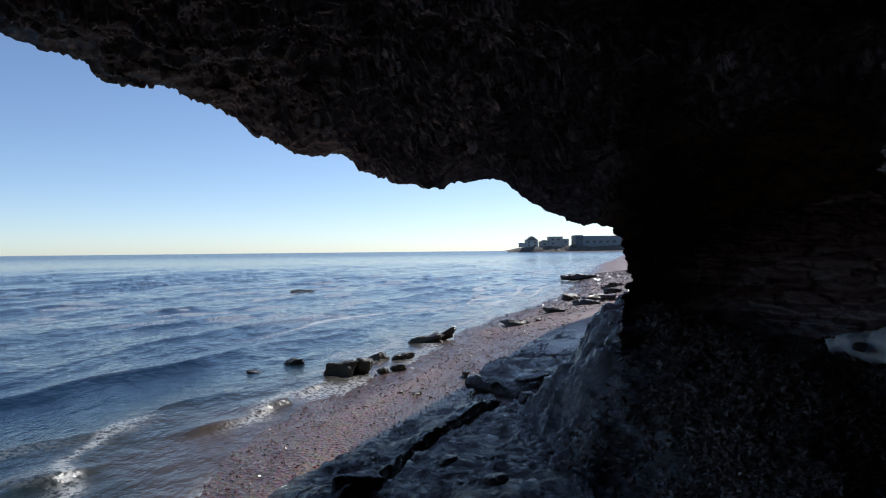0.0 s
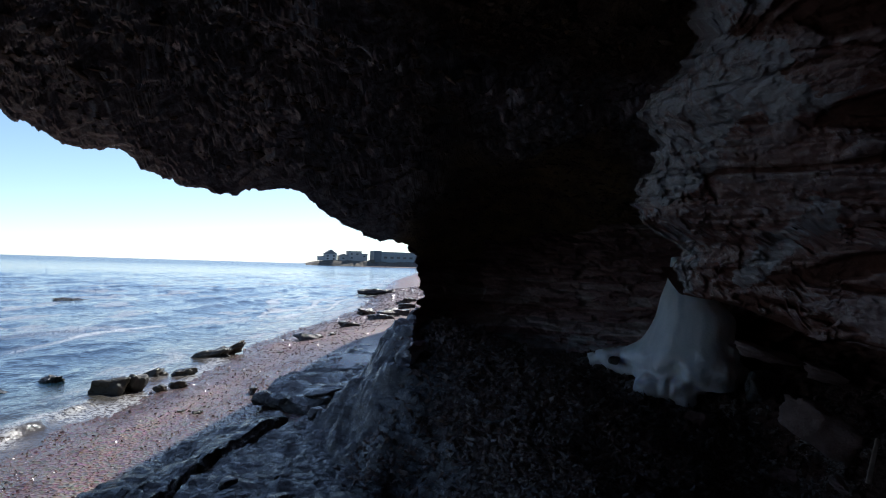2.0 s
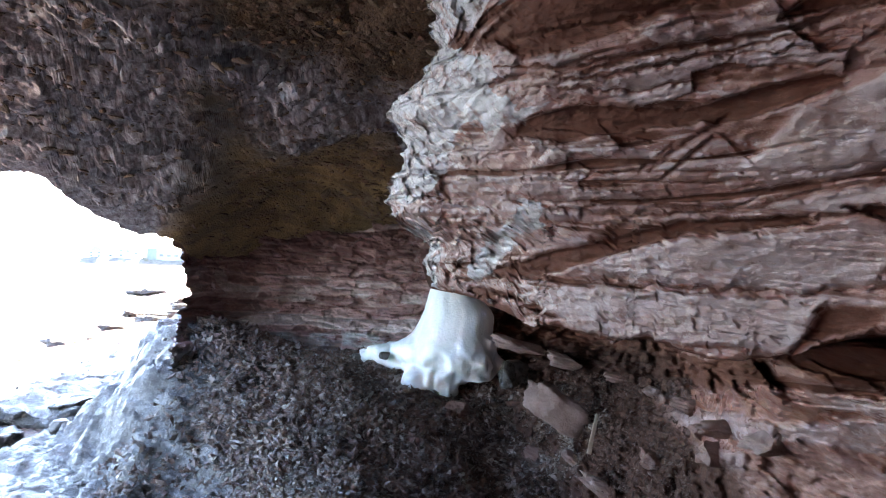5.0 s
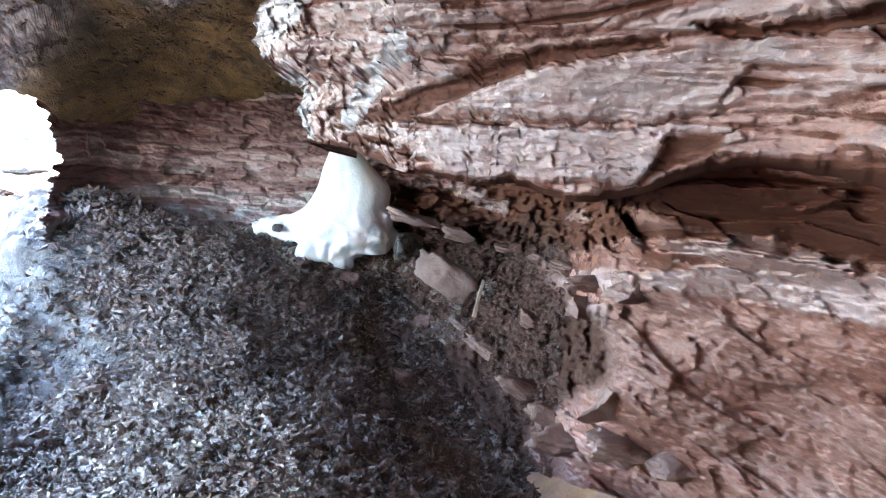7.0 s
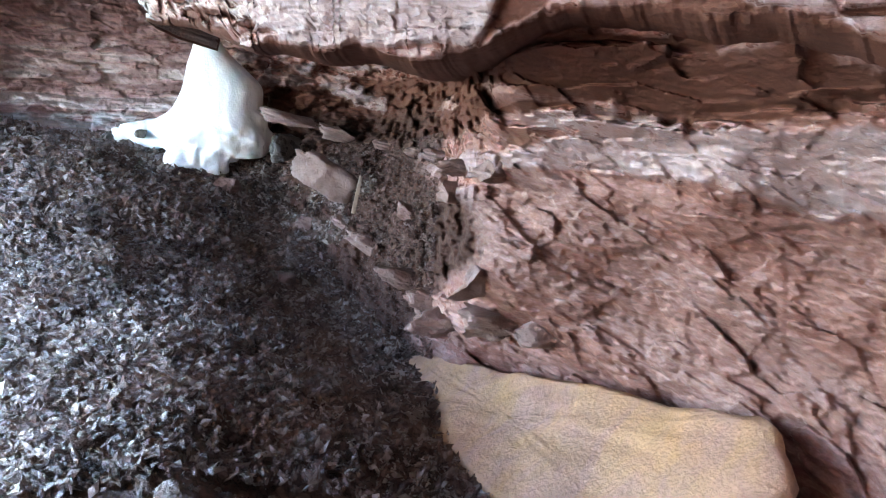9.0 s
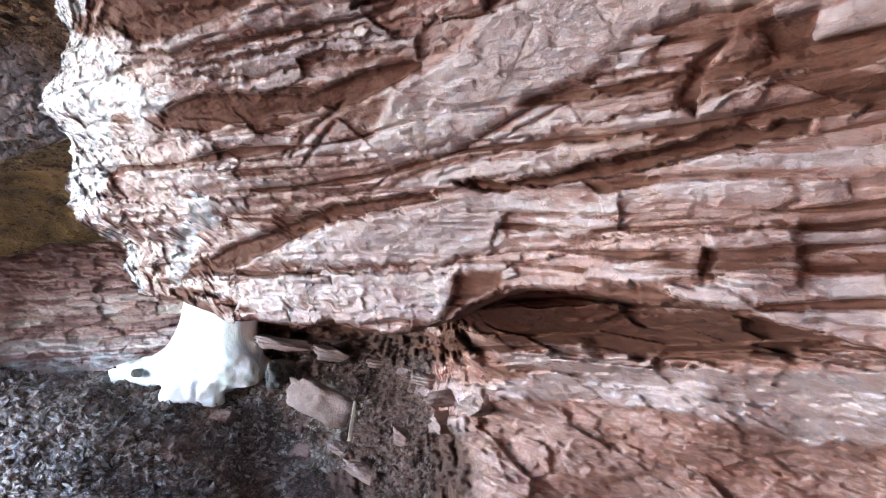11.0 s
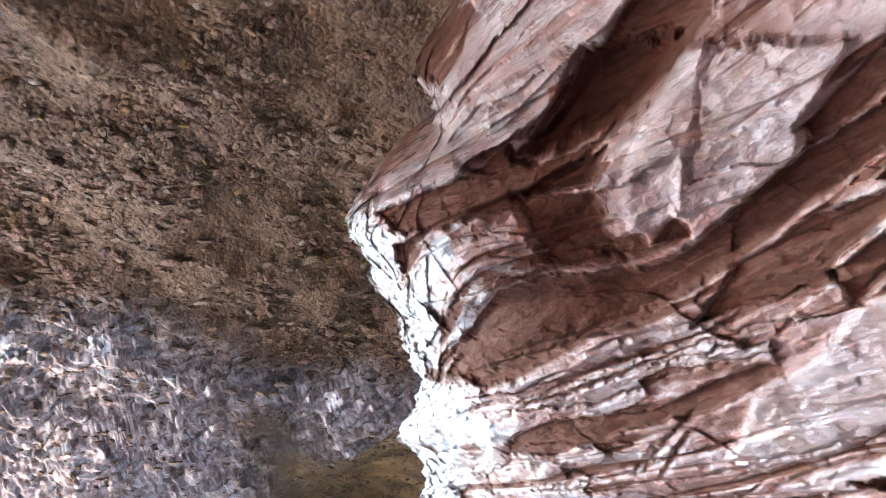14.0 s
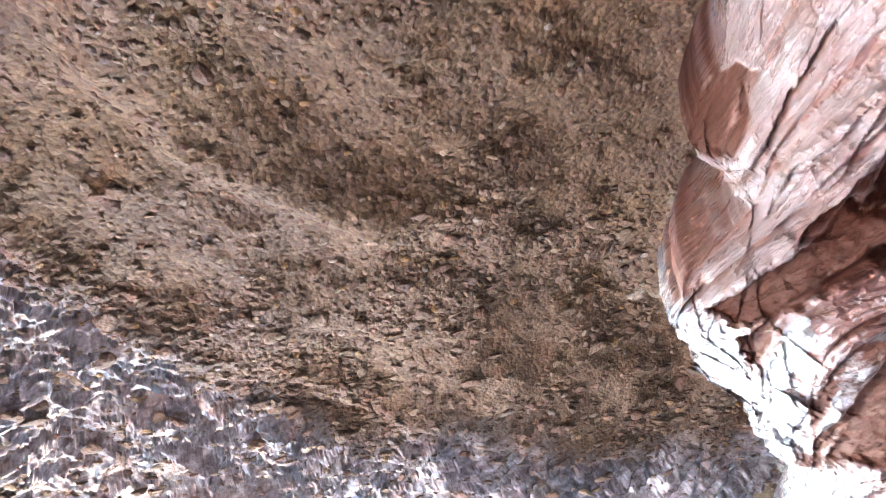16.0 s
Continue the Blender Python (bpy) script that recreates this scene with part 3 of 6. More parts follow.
def carve(az, el, d, mud, pale, marks, hollows, wob):
    """Cut grooves and hollows into the depth d."""
    soil = np.zeros_like(d)
    for pts, depth, red, light, dirt, soft in hollows:
        k = region(az + wob, el + 0.7 * wob, pts, soft)
        d = d + depth * k
        if light:
            mud = mud * (1 - 0.85 * k)
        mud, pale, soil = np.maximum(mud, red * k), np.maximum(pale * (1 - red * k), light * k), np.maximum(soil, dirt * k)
    # grooves stay shallow; the dark mud tone also serves as their shade
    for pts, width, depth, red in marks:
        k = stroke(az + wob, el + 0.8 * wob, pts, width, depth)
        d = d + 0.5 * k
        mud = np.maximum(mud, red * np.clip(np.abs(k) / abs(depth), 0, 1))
    return d, mud, pale, soil


def build_wall_east():
    nu, nv = 700, 600
    u = np.linspace(0, 1, nu)[:, None] ** 1.2
    v = np.linspace(0, 1, nv)[None, :]
    el = -5 + 75 * v + 0 * u
    az = 30 + 96 * u + 0 * v
    for _ in range(12):
        az = curve(NOSE_EL, NOSE_AZ, el) * (1 - u) + 126 * u
        az = az + (1 - u) ** 6 * (0.5 * fbm(el * 0.7, 0 * el, 0 * el, 4, 41, 0.6))
        low = curve(LIP_AZ, LIP_EL, az) + (0.3 * fbm(az * 0.8, 0 * az, 0 * az, 4, 43) + 0.45 * np.round(1.5 * vnoise(az * 0.55, 0 * az, 0 * az, 44)) * smooth(62, 56, az)) * (1 - v) ** 4
        el = low * (1 - v) + 70 * v
    edge = np.maximum(az - curve(NOSE_EL, NOSE_AZ, el), 0)
    r = table(UP_AZ, UP_EL, UP_R, az, el)
    # the nose turns away towards the sea mouth
    r = r + (0.05 * np.exp(-edge / 0.8) + 0.26 * np.exp(-edge / 4.0)) * r / 2
    P0 = polar(az, el, r)
    x, y, z = P0[..., 0], P0[..., 1], P0[..., 2]
    k = r / 1.5
    calm = smooth(-0.1, 0.5, fbm(x * 1.3, y * 1.3, z * 2.2, 3, 21))
    soft1, step1, bed = seams(P0, 11, (0.05, 0.14), (0.05, -0.05), 0.05, 0.013, 0.55)
    soft2, _, _ = seams(P0, 12, (0.02, 0.05), (0.07, -0.07), 0.04, 0.007, 0.35)
    near_nose = np.exp(-edge / 4.5)
    wob = 0.28 * fbm(az * 0.8, el * 0.9, 0 * az, 5, 51, 0.6)
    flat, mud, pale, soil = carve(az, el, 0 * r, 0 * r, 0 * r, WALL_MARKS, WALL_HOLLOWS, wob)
    pale = np.maximum(pale, 0.75 * smooth(40, 45, el) * (1 - mud))
    quiet = (1 - 0.75 * np.maximum(mud, pale)) * (1 - 0.6 * smooth(38, 46, el))
    # plates that have broken off along the beds, each a flat chip with a crisp edge
    wx, wy = x + 0.05 * fbm(x * 4, y * 4, z * 6, 3, 26), y + 0.05 * fbm(x * 4, y * 4, z * 6, 3, 27)
    h = z + 0.05 * x - 0.05 * y + 0.035 * fbm(x * 2.2, y * 2.2, z * 3, 4, 28)
    plate1 = facets(wx * 1.7, wy * 1.7, h * 10, 201)
    plate2 = facets(wx * 4.2, wy * 4.2, h * 25, 202)
    plate3 = facets(wx * 13, wy * 13, h * 55, 203)
    d = k * (0.020 * soft1 + 0.010 * soft2 + 0.008 * step1 + 0.015 * plate1 + 0.010 * plate2 * (0.4 + 0.6 * quiet) + 0.004 * plate3) * (0.35 + 0.65 * quiet)
    d = d + k * (0.03 * fbm(x * 1.8, y * 1.8, z * 2.6, 3, 22) + 0.006 * fbm(x * 7, y * 7, z * 12, 4, 23, 0.6) + 0.0022 * facets(x * 26, y * 26, z * 38, 29) + 0.0015 * fbm(x * 22, y * 22, z * 34, 3, 37, 0.65) + 0.0012 * vnoise(x * 70, y * 70, z * 90, 39))
    d = d + near_nose * k * (0.026 * facets(x * 4.5, y * 4.5, z * 3.5, 24) + 0.010 * fbm(x * 5, y * 5, z * 4, 3, 40) + 0.014 * facets(x * 10, y * 10, z * 8, 25) + 0.008 * facets(x * 24, y * 24, z * 22, 30))
    d = d + flat
    # seams and set-back plates take the mud tone, its painted shade included
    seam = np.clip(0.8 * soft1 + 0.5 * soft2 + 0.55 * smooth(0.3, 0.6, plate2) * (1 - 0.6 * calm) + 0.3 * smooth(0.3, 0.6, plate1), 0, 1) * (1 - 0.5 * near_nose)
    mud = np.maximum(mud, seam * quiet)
    pale = np.maximum(pale * (1 - 0.6 * soft1), 0.75 * smooth(0.05, -0.35, plate2 + 0.5 * plate1) * (1 - mud))
    # wet edge that faces the sea: its highlight is painted as a paler colour
    wet_highlight = smooth(0.35, 0.75, np.exp(-edge / (2.0 + 0.8 * vnoise(el * 0.25, 0 * el, 0 * el, 55))) + 0.35 * fbm(x * 7, y * 7, z * 6, 4, 54)) * smooth(7, 3, edge) * smooth(40, 34, el) * (1 - 0.8 * mud)
    for outline, amount in HIGHLIGHTS:
        wet_highlight = np.maximum(wet_highlight, amount * region(az + 1.5 * wob, el + 1.2 * wob, outline, 0.5))
    P = polar(az, el, r + d)
    # underside of the lip and the far side of the nose run back into the rock
    even = lambda q: np.convolve(np.pad(q[:, 0], 20, mode="edge"), np.ones(41) / 41, "valid")[:, None]
    back = []
    for dr, de in ((0.05, -0.25), (0.25, -0.1), (0.7, 0.6), (1.6, 2.0)):
        back.append(polar(az[:, :1], even(el[:, :1]) * 0.7 + 0.3 * el[:, :1] + de, even(r[:, :1] + d[:, :1]) + dr)[:, 0])
    P = np.concatenate([np.stack(back[::-1], 1), P], 1)
    side = []
    for dr, da in ((0.06, 0.1), (0.3, 0.35), (0.9, 1.6), (1.8, 4.0)):
        q = P[:1] - np.array([QX, QY, QZ])
        q = q * (1 + dr / np.linalg.norm(q, axis=-1, keepdims=True))
        c, s = math.cos(radians(da)), math.sin(radians(da))
        q = np.stack([q[..., 0] * c + q[..., 1] * s, -q[..., 0] * s + q[..., 1] * c, q[..., 2]], -1)
        side.append(q[0] + np.array([QX, QY, QZ]))
    P = np.concatenate([np.stack(side[::-1], 0), P], 0)
    attrs = {}
    # rows under the lip: a fixed dark mud tone in place of shade
    for key, val, under in (("bed", bed, None), ("mud", mud, 0.8), ("pale", pale, 0.0), ("wet_highlight", wet_highlight, 0.0), ("soil", soil, 0.0)):
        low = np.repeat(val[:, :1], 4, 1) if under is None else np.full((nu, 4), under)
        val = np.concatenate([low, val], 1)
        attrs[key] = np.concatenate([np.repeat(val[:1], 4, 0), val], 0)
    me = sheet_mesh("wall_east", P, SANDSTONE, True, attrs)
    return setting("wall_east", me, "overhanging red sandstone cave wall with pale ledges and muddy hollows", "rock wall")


LOW_AZ = [32, 38, 44, 50, 54, 58, 62, 66, 72, 80, 88, 96, 126]
LOW_EL = [-40, -34, -26, -20, -15, -11, -6, 4]
LOW_R = [
    [6.0, 5.6, 5.0, 4.6, 4.5, 4.30, 4.10, 3.90, 3.70, 3.40, 3.10, 2.90, 2.5],
    [6.6, 6.2, 5.4, 4.7, 4.3, 4.05, 3.85, 3.70, 3.50, 3.20, 2.95, 2.75, 2.4],
    [7.2, 6.8, 5.7, 4.6, 4.0, 3.65, 3.45, 3.30, 3.12, 2.92, 2.75, 2.55, 2.3],
    [7.6, 7.2, 5.7, 4.5, 3.8, 3.25, 3.05, 2.95, 2.90, 2.68, 2.52, 2.36, 2.2],
    [7.8, 7.2, 5.7, 4.7, 3.9, 3.25, 3.00, 2.85, 2.65, 2.40, 2.30, 2.10, 2.0],
    [7.8, 6.9, 6.0, 5.1, 4.2, 3.20, 2.80, 2.62, 2.42, 2.22, 2.05, 1.80, 1.8],
    [7.8, 7.0, 6.5, 5.8, 4.5, 2.85, 2.12, 1.94, 1.84, 1.73, 1.61, 1.48, 1.5],
    [7.8, 7.2, 6.8, 6.2, 4.6, 2.95, 2.22, 2.06, 1.96, 1.86, 1.72, 1.62, 1.6],
]


def foot_point(az, el, out=0.0):
    r = table(LOW_AZ, LOW_EL, LOW_R, np.array([float(az)]), np.array([float(el)]))
    return tuple(float(c) for c in polar(np.array([az]), np.array([el]), r - out)[0])


def build_wall_foot():
    nu, nv = 520, 400
    az = 32 + 94 * np.linspace(0, 1, nu)[:, None] ** 1.15 + np.zeros((1, nv))
    el = -40 + 44 * np.linspace(0, 1, nv)[None, :] + 0 * az
    r = table(LOW_AZ, LOW_EL, LOW_R, az, el)
    P0 = polar(az, el, r)
    x, y, z = P0[..., 0], P0[..., 1], P0[..., 2]
    rub = smooth(-9.5, -13, el) * smooth(55, 59, az)
    soft1, step1, bed = seams(P0, 31, (0.06, 0.2), (0.05, 0.06), 0.06, 0.022, 0.7)
    # broken slabs that lie one on another, dipping along the bank
    lam, bed2 = strata(P0, 32, (0.05, 0.16), (0.15, -0.45), 0.34, 0.05)
    lam2, _ = strata(P0, 33, (0.015, 0.06), (0.25, -0.6), 0.16, 0.04)
    tx, ty, tz = x + 0.1 * vnoise(x * 3, y * 3, z * 3, 301), y + 0.45 * z, z - 0.45 * y
    d = (1 - rub) * (0.045 * soft1 + 0.022 * step1 + 0.05 * facets(x * 3, y * 3, z * 9, 309) + 0.03 * facets(x * 6, y * 6, z * 18, 307) + 0.012 * fbm(x * 7, y * 7, z * 14, 3, 308)) + 0.08 * fbm(x * 1.6, y * 1.6, z * 2.4, 3, 34)
    d = d + rub * (0.022 * lam + 0.005 * lam2 + 0.034 * facets(tx * 3, ty * 3, tz * 6, 302) + 0.017 * facets(tx * 8, ty * 8, tz * 14, 303) + 0.007 * facets(tx * 22, ty * 22, tz * 30, 306))
    d = d + 0.006 * facets(x * 16, y * 16, z * 30, 305) + 0.006 * vnoise(x * 40, y * 40, z * 60, 38)
    bed = bed + (bed2 - bed) * rub
    # mud tone over the bank darkens it against too strong light
    mud = np.maximum(0.8 * soft1 * (1 - rub), 0.42 * rub)
    wob = 0.35 * fbm(az * 0.6, el * 0.6, 0 * az, 5, 53, 0.6)
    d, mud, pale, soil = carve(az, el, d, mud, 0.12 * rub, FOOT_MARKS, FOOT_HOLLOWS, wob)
    soil = np.maximum(soil, smooth(56, 52, az + 2.5 * wob) * smooth(-4.6, -6.4, el + wob))
    d = d + soil * (0.06 * fbm(x * 6, y * 6, z * 6, 4, 36) + 0.05 * facets(x * 7, y * 7, z * 9, 304) + 0.02 * facets(x * 20, y * 20, z * 24, 37))
    # crumbled blocks under the lip
    crumb = smooth(-11, -9, el) * smooth(63, 58, az)
    d = d + crumb * (0.16 * facets(x * 3.2, y * 3.2, z * 9, 311) + 0.08 * facets(x * 7, y * 7, z * 18, 312) + 0.03 * facets(x * 16, y * 16, z * 36, 313))
    pale = np.maximum(pale, 0.8 * crumb * smooth(-0.1, -0.4, facets(x * 3.2, y * 3.2, z * 9, 311)))
    P = polar(az, el, r + d)
    me = sheet_mesh("wall_foot", P, SANDSTONE, True, {"bed": bed, "mud": mud, "pale": pale, "wet_highlight": 0 * d, "soil": soil})
    return setting("wall_foot", me, "broken red sandstone bank under the overhanging wall", "rock wall")


MOUTH_EL = [-14, -8, -6.6, -4.7, -3.3, -1.5, 0.4, 1.8, 3, 9]
MOUTH_AZ = [12.2, 12.5, 12.6, 13.0, 13.5, 13.8, 13.1, 12.3, 12.0, 12.0]


def build_wall_north():
    nu, nv = 420, 260
    u = np.linspace(0, 1, nu)[:, None]
    el = -14 + 23 * np.linspace(0, 1, nv)[None, :] + 0 * u
    jag = 0.28 * np.sign(vnoise(el * 2.3, 0 * el, 0 * el, 61)) * np.abs(vnoise(el * 2.3, 0 * el, 0 * el, 61)) ** 0.5 + 0.12 * vnoise(el * 9, 0 * el, 0 * el, 62)
    az = (curve(MOUTH_EL, MOUTH_AZ, el) + jag * (1 - u) ** 3) * (1 - u) + 56 * u
    r = curve([12, 16, 20, 25, 30, 36, 44, 56], [6.75, 7.35, 7.65, 7.65, 7.5, 7.3, 7.1, 6.8], az)
    P0 = polar(az, el, r)
    x, y, z = P0[..., 0], P0[..., 1], P0[..., 2]
    lam, bed = strata(P0, 71, (0.07, 0.22), (0.02, 0.0), 0.6, 0.05)
    lam2, bed2 = strata(P0, 72, (0.025, 0.07), (0.02, 0.0), 0.3, 0.03)
    d = 0.13 * lam + 0.035 * lam2 + 0.07 * facets(x * 2.6, y * 2.6, z * 8, 75) + 0.03 * facets(x * 7, y * 7, z * 18, 76) + 0.10 * fbm(x * 1.0, y * 1.0, z * 2.0, 4, 73) + 0.012 * facets(x * 20, y * 20, z * 40, 77)
    # a soft band weathered back under the firm head, a firm foot of pale ledges
    d = d + 0.24 * np.exp(-((z - 1.12) / 0.13) ** 2) - 0.20 * np.exp(-((z - 0.74) / 0.15) ** 2)
    ledge = smooth(0.95, 0.85, z + 0.08 * fbm(x * 1.5, y * 1.5, z * 3, 3, 78)) * smooth(-0.3, 0.2, fbm(x * 1.2, y * 1.2, z * 5, 3, 70))
    bed = np.clip(0.55 * bed + 0.25 * bed2 + 0.3 * facets(x * 2.6, y * 2.6, z * 8, 75), 0, 1)
    P = polar(az, el, r + d)
    side = []
    for dx, dy in ((0.12, 0.15), (0.5, 1.0), (1.3, 3.0)):
        side.append(P[0] + np.array([dx, dy, 0.0]))
    P = np.concatenate([np.stack(side[::-1], 0), P], 0)
    bed, ledge = (np.concatenate([np.repeat(q[:1], 3, 0), q], 0) for q in (bed, ledge))
    me = sheet_mesh("wall_north", P, FAR_ROCK, True, {"bed": bed, "ledge": ledge})
    return setting("wall_north", me, "low end wall of thin wet rock layers beside the cave mouth", "rock wall")


# edge of the roof against the sky, seen from the middle of the cave
EDGE_AZ = [-125, -90, -60, -45, -34.9, -33.3, -31.2, -27.9, -25.6, -22.8, -19.6, -18.1, -16.6, -12.7, -10.4, -9, -4.7, -0.4, 2.9, 5.3, 8.6, 12, 14, 20, 60]
EDGE_EL = [22, 21, 19, 17, 15, 14.5, 14.2, 12.6, 12.7, 12.1, 10.9, 9.6, 9.0, 7.9, 7.7, 6.9, 5.8, 5.7, 5.9, 4.1, 2.6, 1.9, 1.5, 0.5, 0]


def roof_height(d, az):
    """The roof falls from the middle of the cave to its mouth, less steeply to the end wall."""
    k = smooth(10.8, 25, az)
    base = 3.62 - (0.55 - 0.165 * k) * (np.sqrt((d - 3.7) ** 2 + 0.5) + (d - 3.7)) / 2
    return base - 0.06 * (1 - k) * np.maximum(d - 5.5, 0) ** 2


def build_ceiling():
    nu, nv = 700, 520
    az = np.concatenate([np.linspace(-125, -46, 40), np.linspace(-45, 45, 620), np.linspace(46, 75, 40)])[:, None]
    rim = curve(EDGE_AZ, EDGE_EL, az) + 0.16 * fbm(az * 0.9, 0 * az, 0 * az, 4, 81)
    dd = np.linspace(2.5, 9.5, 1400)
    rise = (roof_height(dd, 0 * dd) - QZ) / dd
    edge = np.interp(-np.tan(np.radians(rim)), -rise, dd)
    edge = edge + (np.maximum(edge, 8.0) - edge) * smooth(11.8, 18, az)
    k = np.linspace(0, 1, nv)[None, :]
    dist = 0.25 + (edge - 0.25) * k ** 1.1
    a = np.radians(az)
    x, y = QX + dist * np.sin(a), QY + dist * np.cos(a)
    z = roof_height(dist, az)
    inner = 1 - smooth(0.93, 1.0, k)
    start = np.interp(az, [-90, -38, -31, -21, -10, 0, 13, 19, 26, 40], [1.8, 1.85, 2.3, 2.6, 2.95, 3.45, 4.0, 4.5, 4.8, 5.4])
    plum_sheen = smooth(-0.15, 0.3, dist - start + 0.3 * fbm(x * 0.9, y * 0.9, 0 * x, 4, 82))
    moss = smooth(9, 15, az + 4 * fbm(x * 0.9, y * 0.9, 0 * x, 3, 83)) * smooth(0.0, 0.5, dist - 4.2 - 0.065 * np.clip(az, 5, 40) + 0.35 * fbm(x * 1.3, y * 1.3, 0 * x, 3, 79))
    plum_sheen = plum_sheen * (1 - 0.95 * moss)
    flow = 0.6 * fbm(x * 0.6, y * 0.6, 0 * x, 3, 94)
    flake = fbm(az * 0.10 + flow, dist * 5.5 + 1.5 * flow, 0 * x, 4, 84)
    aw, dw = az + 5 * fbm(x * 1.8, y * 1.8, 0 * x, 3, 78), dist + 0.12 * fbm(x * 2.6, y * 2.6, 0 * x, 3, 77)
    chips = facets(aw * 0.24, dw * 18 + 3 * flow, 0 * x, 95)
    small = facets(aw * 0.7, dw * 34 + 5 * flow, 0 * x, 96)
    keep = 0.35 + 0.65 * inner
    d = 0.14 * fbm(x * 0.8, y * 0.8, 0 * x, 3, 85) * inner + 0.025 * keep * fbm(x * 3.0, y * 3.0, 0 * x, 3, 86)
    d = d + plum_sheen * keep * (0.055 * flake + 0.046 * chips + 0.024 * small) + 0.03 * keep * smooth(0.4, 0.8, k) * fbm(az * 0.06, dist * 3.2 + 1.5 * flow, 0 * x, 3, 80) + (1 - plum_sheen) * 0.008 * fbm(x * 12, y * 12, 0 * x, 3, 87)
    # low ridges where the wet flaking layer begins
    for off, high, seed in ((0.12, 0.05, 180), (0.55, 0.045, 181), (1.15, 0.04, 182)):
        q = dist - start - off + 0.12 * fbm(x * 0.9, y * 0.9, 0 * x, 3, seed)
        d = d - high * np.where(q > 0, np.exp(-(q / 0.05) ** 2), np.exp(-(q / 0.2) ** 2)) * smooth(-0.5, 0.2, fbm(x * 0.7, y * 0.7, 0 * x, 2, seed + 5)) * (1 - moss)
    # a shallow ridge that sweeps across the roof
    q = np.hypot(x - 0.9, y - 0.6) - 1.35 + 0.06 * vnoise(x * 3, y * 3, 0 * x, 89)
    d = d - 0.10 * np.where(q > 0, np.exp(-(q / 0.08) ** 2), np.exp(-(q / 0.22) ** 2)) * smooth(0.9, 0.1, x) * smooth(0.2, 0.6, y)
    P = np.stack([x, y, z + d], -1)
    # the brow above the mouth
    up = []
    for h, out in ((0.10, 0.05), (0.35, 0.12), (1.0, 0.18), (2.2, 0.15), (4.4, 0.0)):
        q = P[:, -1].copy()
        q[:, 0] += out * np.sin(a[:, 0]) + 0.08 * fbm(az[:, 0], 0 * az[:, 0] + h, 0, 3, 90)
        q[:, 1] += out * np.cos(a[:, 0])
        q[:, 2] = np.minimum(q[:, 2] + h, 6.2)
        up.append(q)
    P = np.concatenate([P, np.stack(up, 1)], 1)
    plum_sheen, moss = (np.concatenate([q, np.repeat(q[:, -1:], 5, 1)], 1) for q in (plum_sheen, moss))
    n = P.shape[0] * P.shape[1]
    idx = np.arange(n).reshape(P.shape[:2])
    quads = np.stack([idx[:-1, :-1], idx[:-1, 1:], idx[1:, 1:], idx[1:, :-1]], -1).reshape(-1, 4)
    tri = np.concatenate([quads[:, [0, 1, 2]], quads[:, [0, 2, 3]]])
    # pebbles and stones set in the roof
    rng = np.random.default_rng(91)
    m = 36000
    iu, iv = rng.integers(45, nu - 45, m), (rng.random(m) ** 0.8 * nv * 0.97).astype(int)
    few = smooth(-0.5, 0.5, fbm(x * 1.7, y * 1.7, 0 * x, 3, 99))
    keep = rng.random(m) > np.maximum(plum_sheen[iu, iv] * 0.8, 0.8 * few[iu, iv])
    iu, iv = iu[keep], iv[keep]
    at = P[iu, iv]
    size = 0.008 + 0.020 * rng.random(len(iu)) ** 2.2 + (rng.random(len(iu)) > 0.95) * rng.uniform(0.006, 0.034, len(iu))
    size = size * np.clip(np.linalg.norm(at - [QX, QY, QZ], axis=1) / 2.6, 0.8, 1.6)
    nrm = np.tile([0.0, 0.0, -1.0], (len(iu), 1))
    small = size < 0.02
    V, T = scatter_mesh("", at[small], nrm[small], size[small] * 1.15, stone_shapes(12, 92, 1, 0.4, 0.3, 0), None, 93, 0.05, 0.28, extra=True)
    V2, T2 = scatter_mesh("", at[~small], nrm[~small], size[~small], stone_shapes(10, 97, 2, 0.36, 0.3, 4), None, 98, 0.10, 0.25, extra=True)
    peb = np.concatenate([np.zeros(n), np.repeat(0.02 + 0.98 * rng.random(len(V) // 12), 12), np.repeat(0.02 + 0.98 * rng.random(len(V2) // 42), 42)])
    V, T = np.concatenate([V, V2]), np.concatenate([T, T2 + len(V)])
    pl = np.concatenate([plum_sheen.ravel(), np.zeros(len(V))])
    me = raw_mesh("ceiling", np.concatenate([P.reshape(-1, 3), V]), np.concatenate([tri, T + n]), CONGLOMERATE, {"peb": peb, "plum_sheen": pl, "moss": np.concatenate([moss.ravel(), np.zeros(len(V))])})
    return setting("ceiling", me, "low cave roof of brown conglomerate full of pebbles", "rock ceiling")


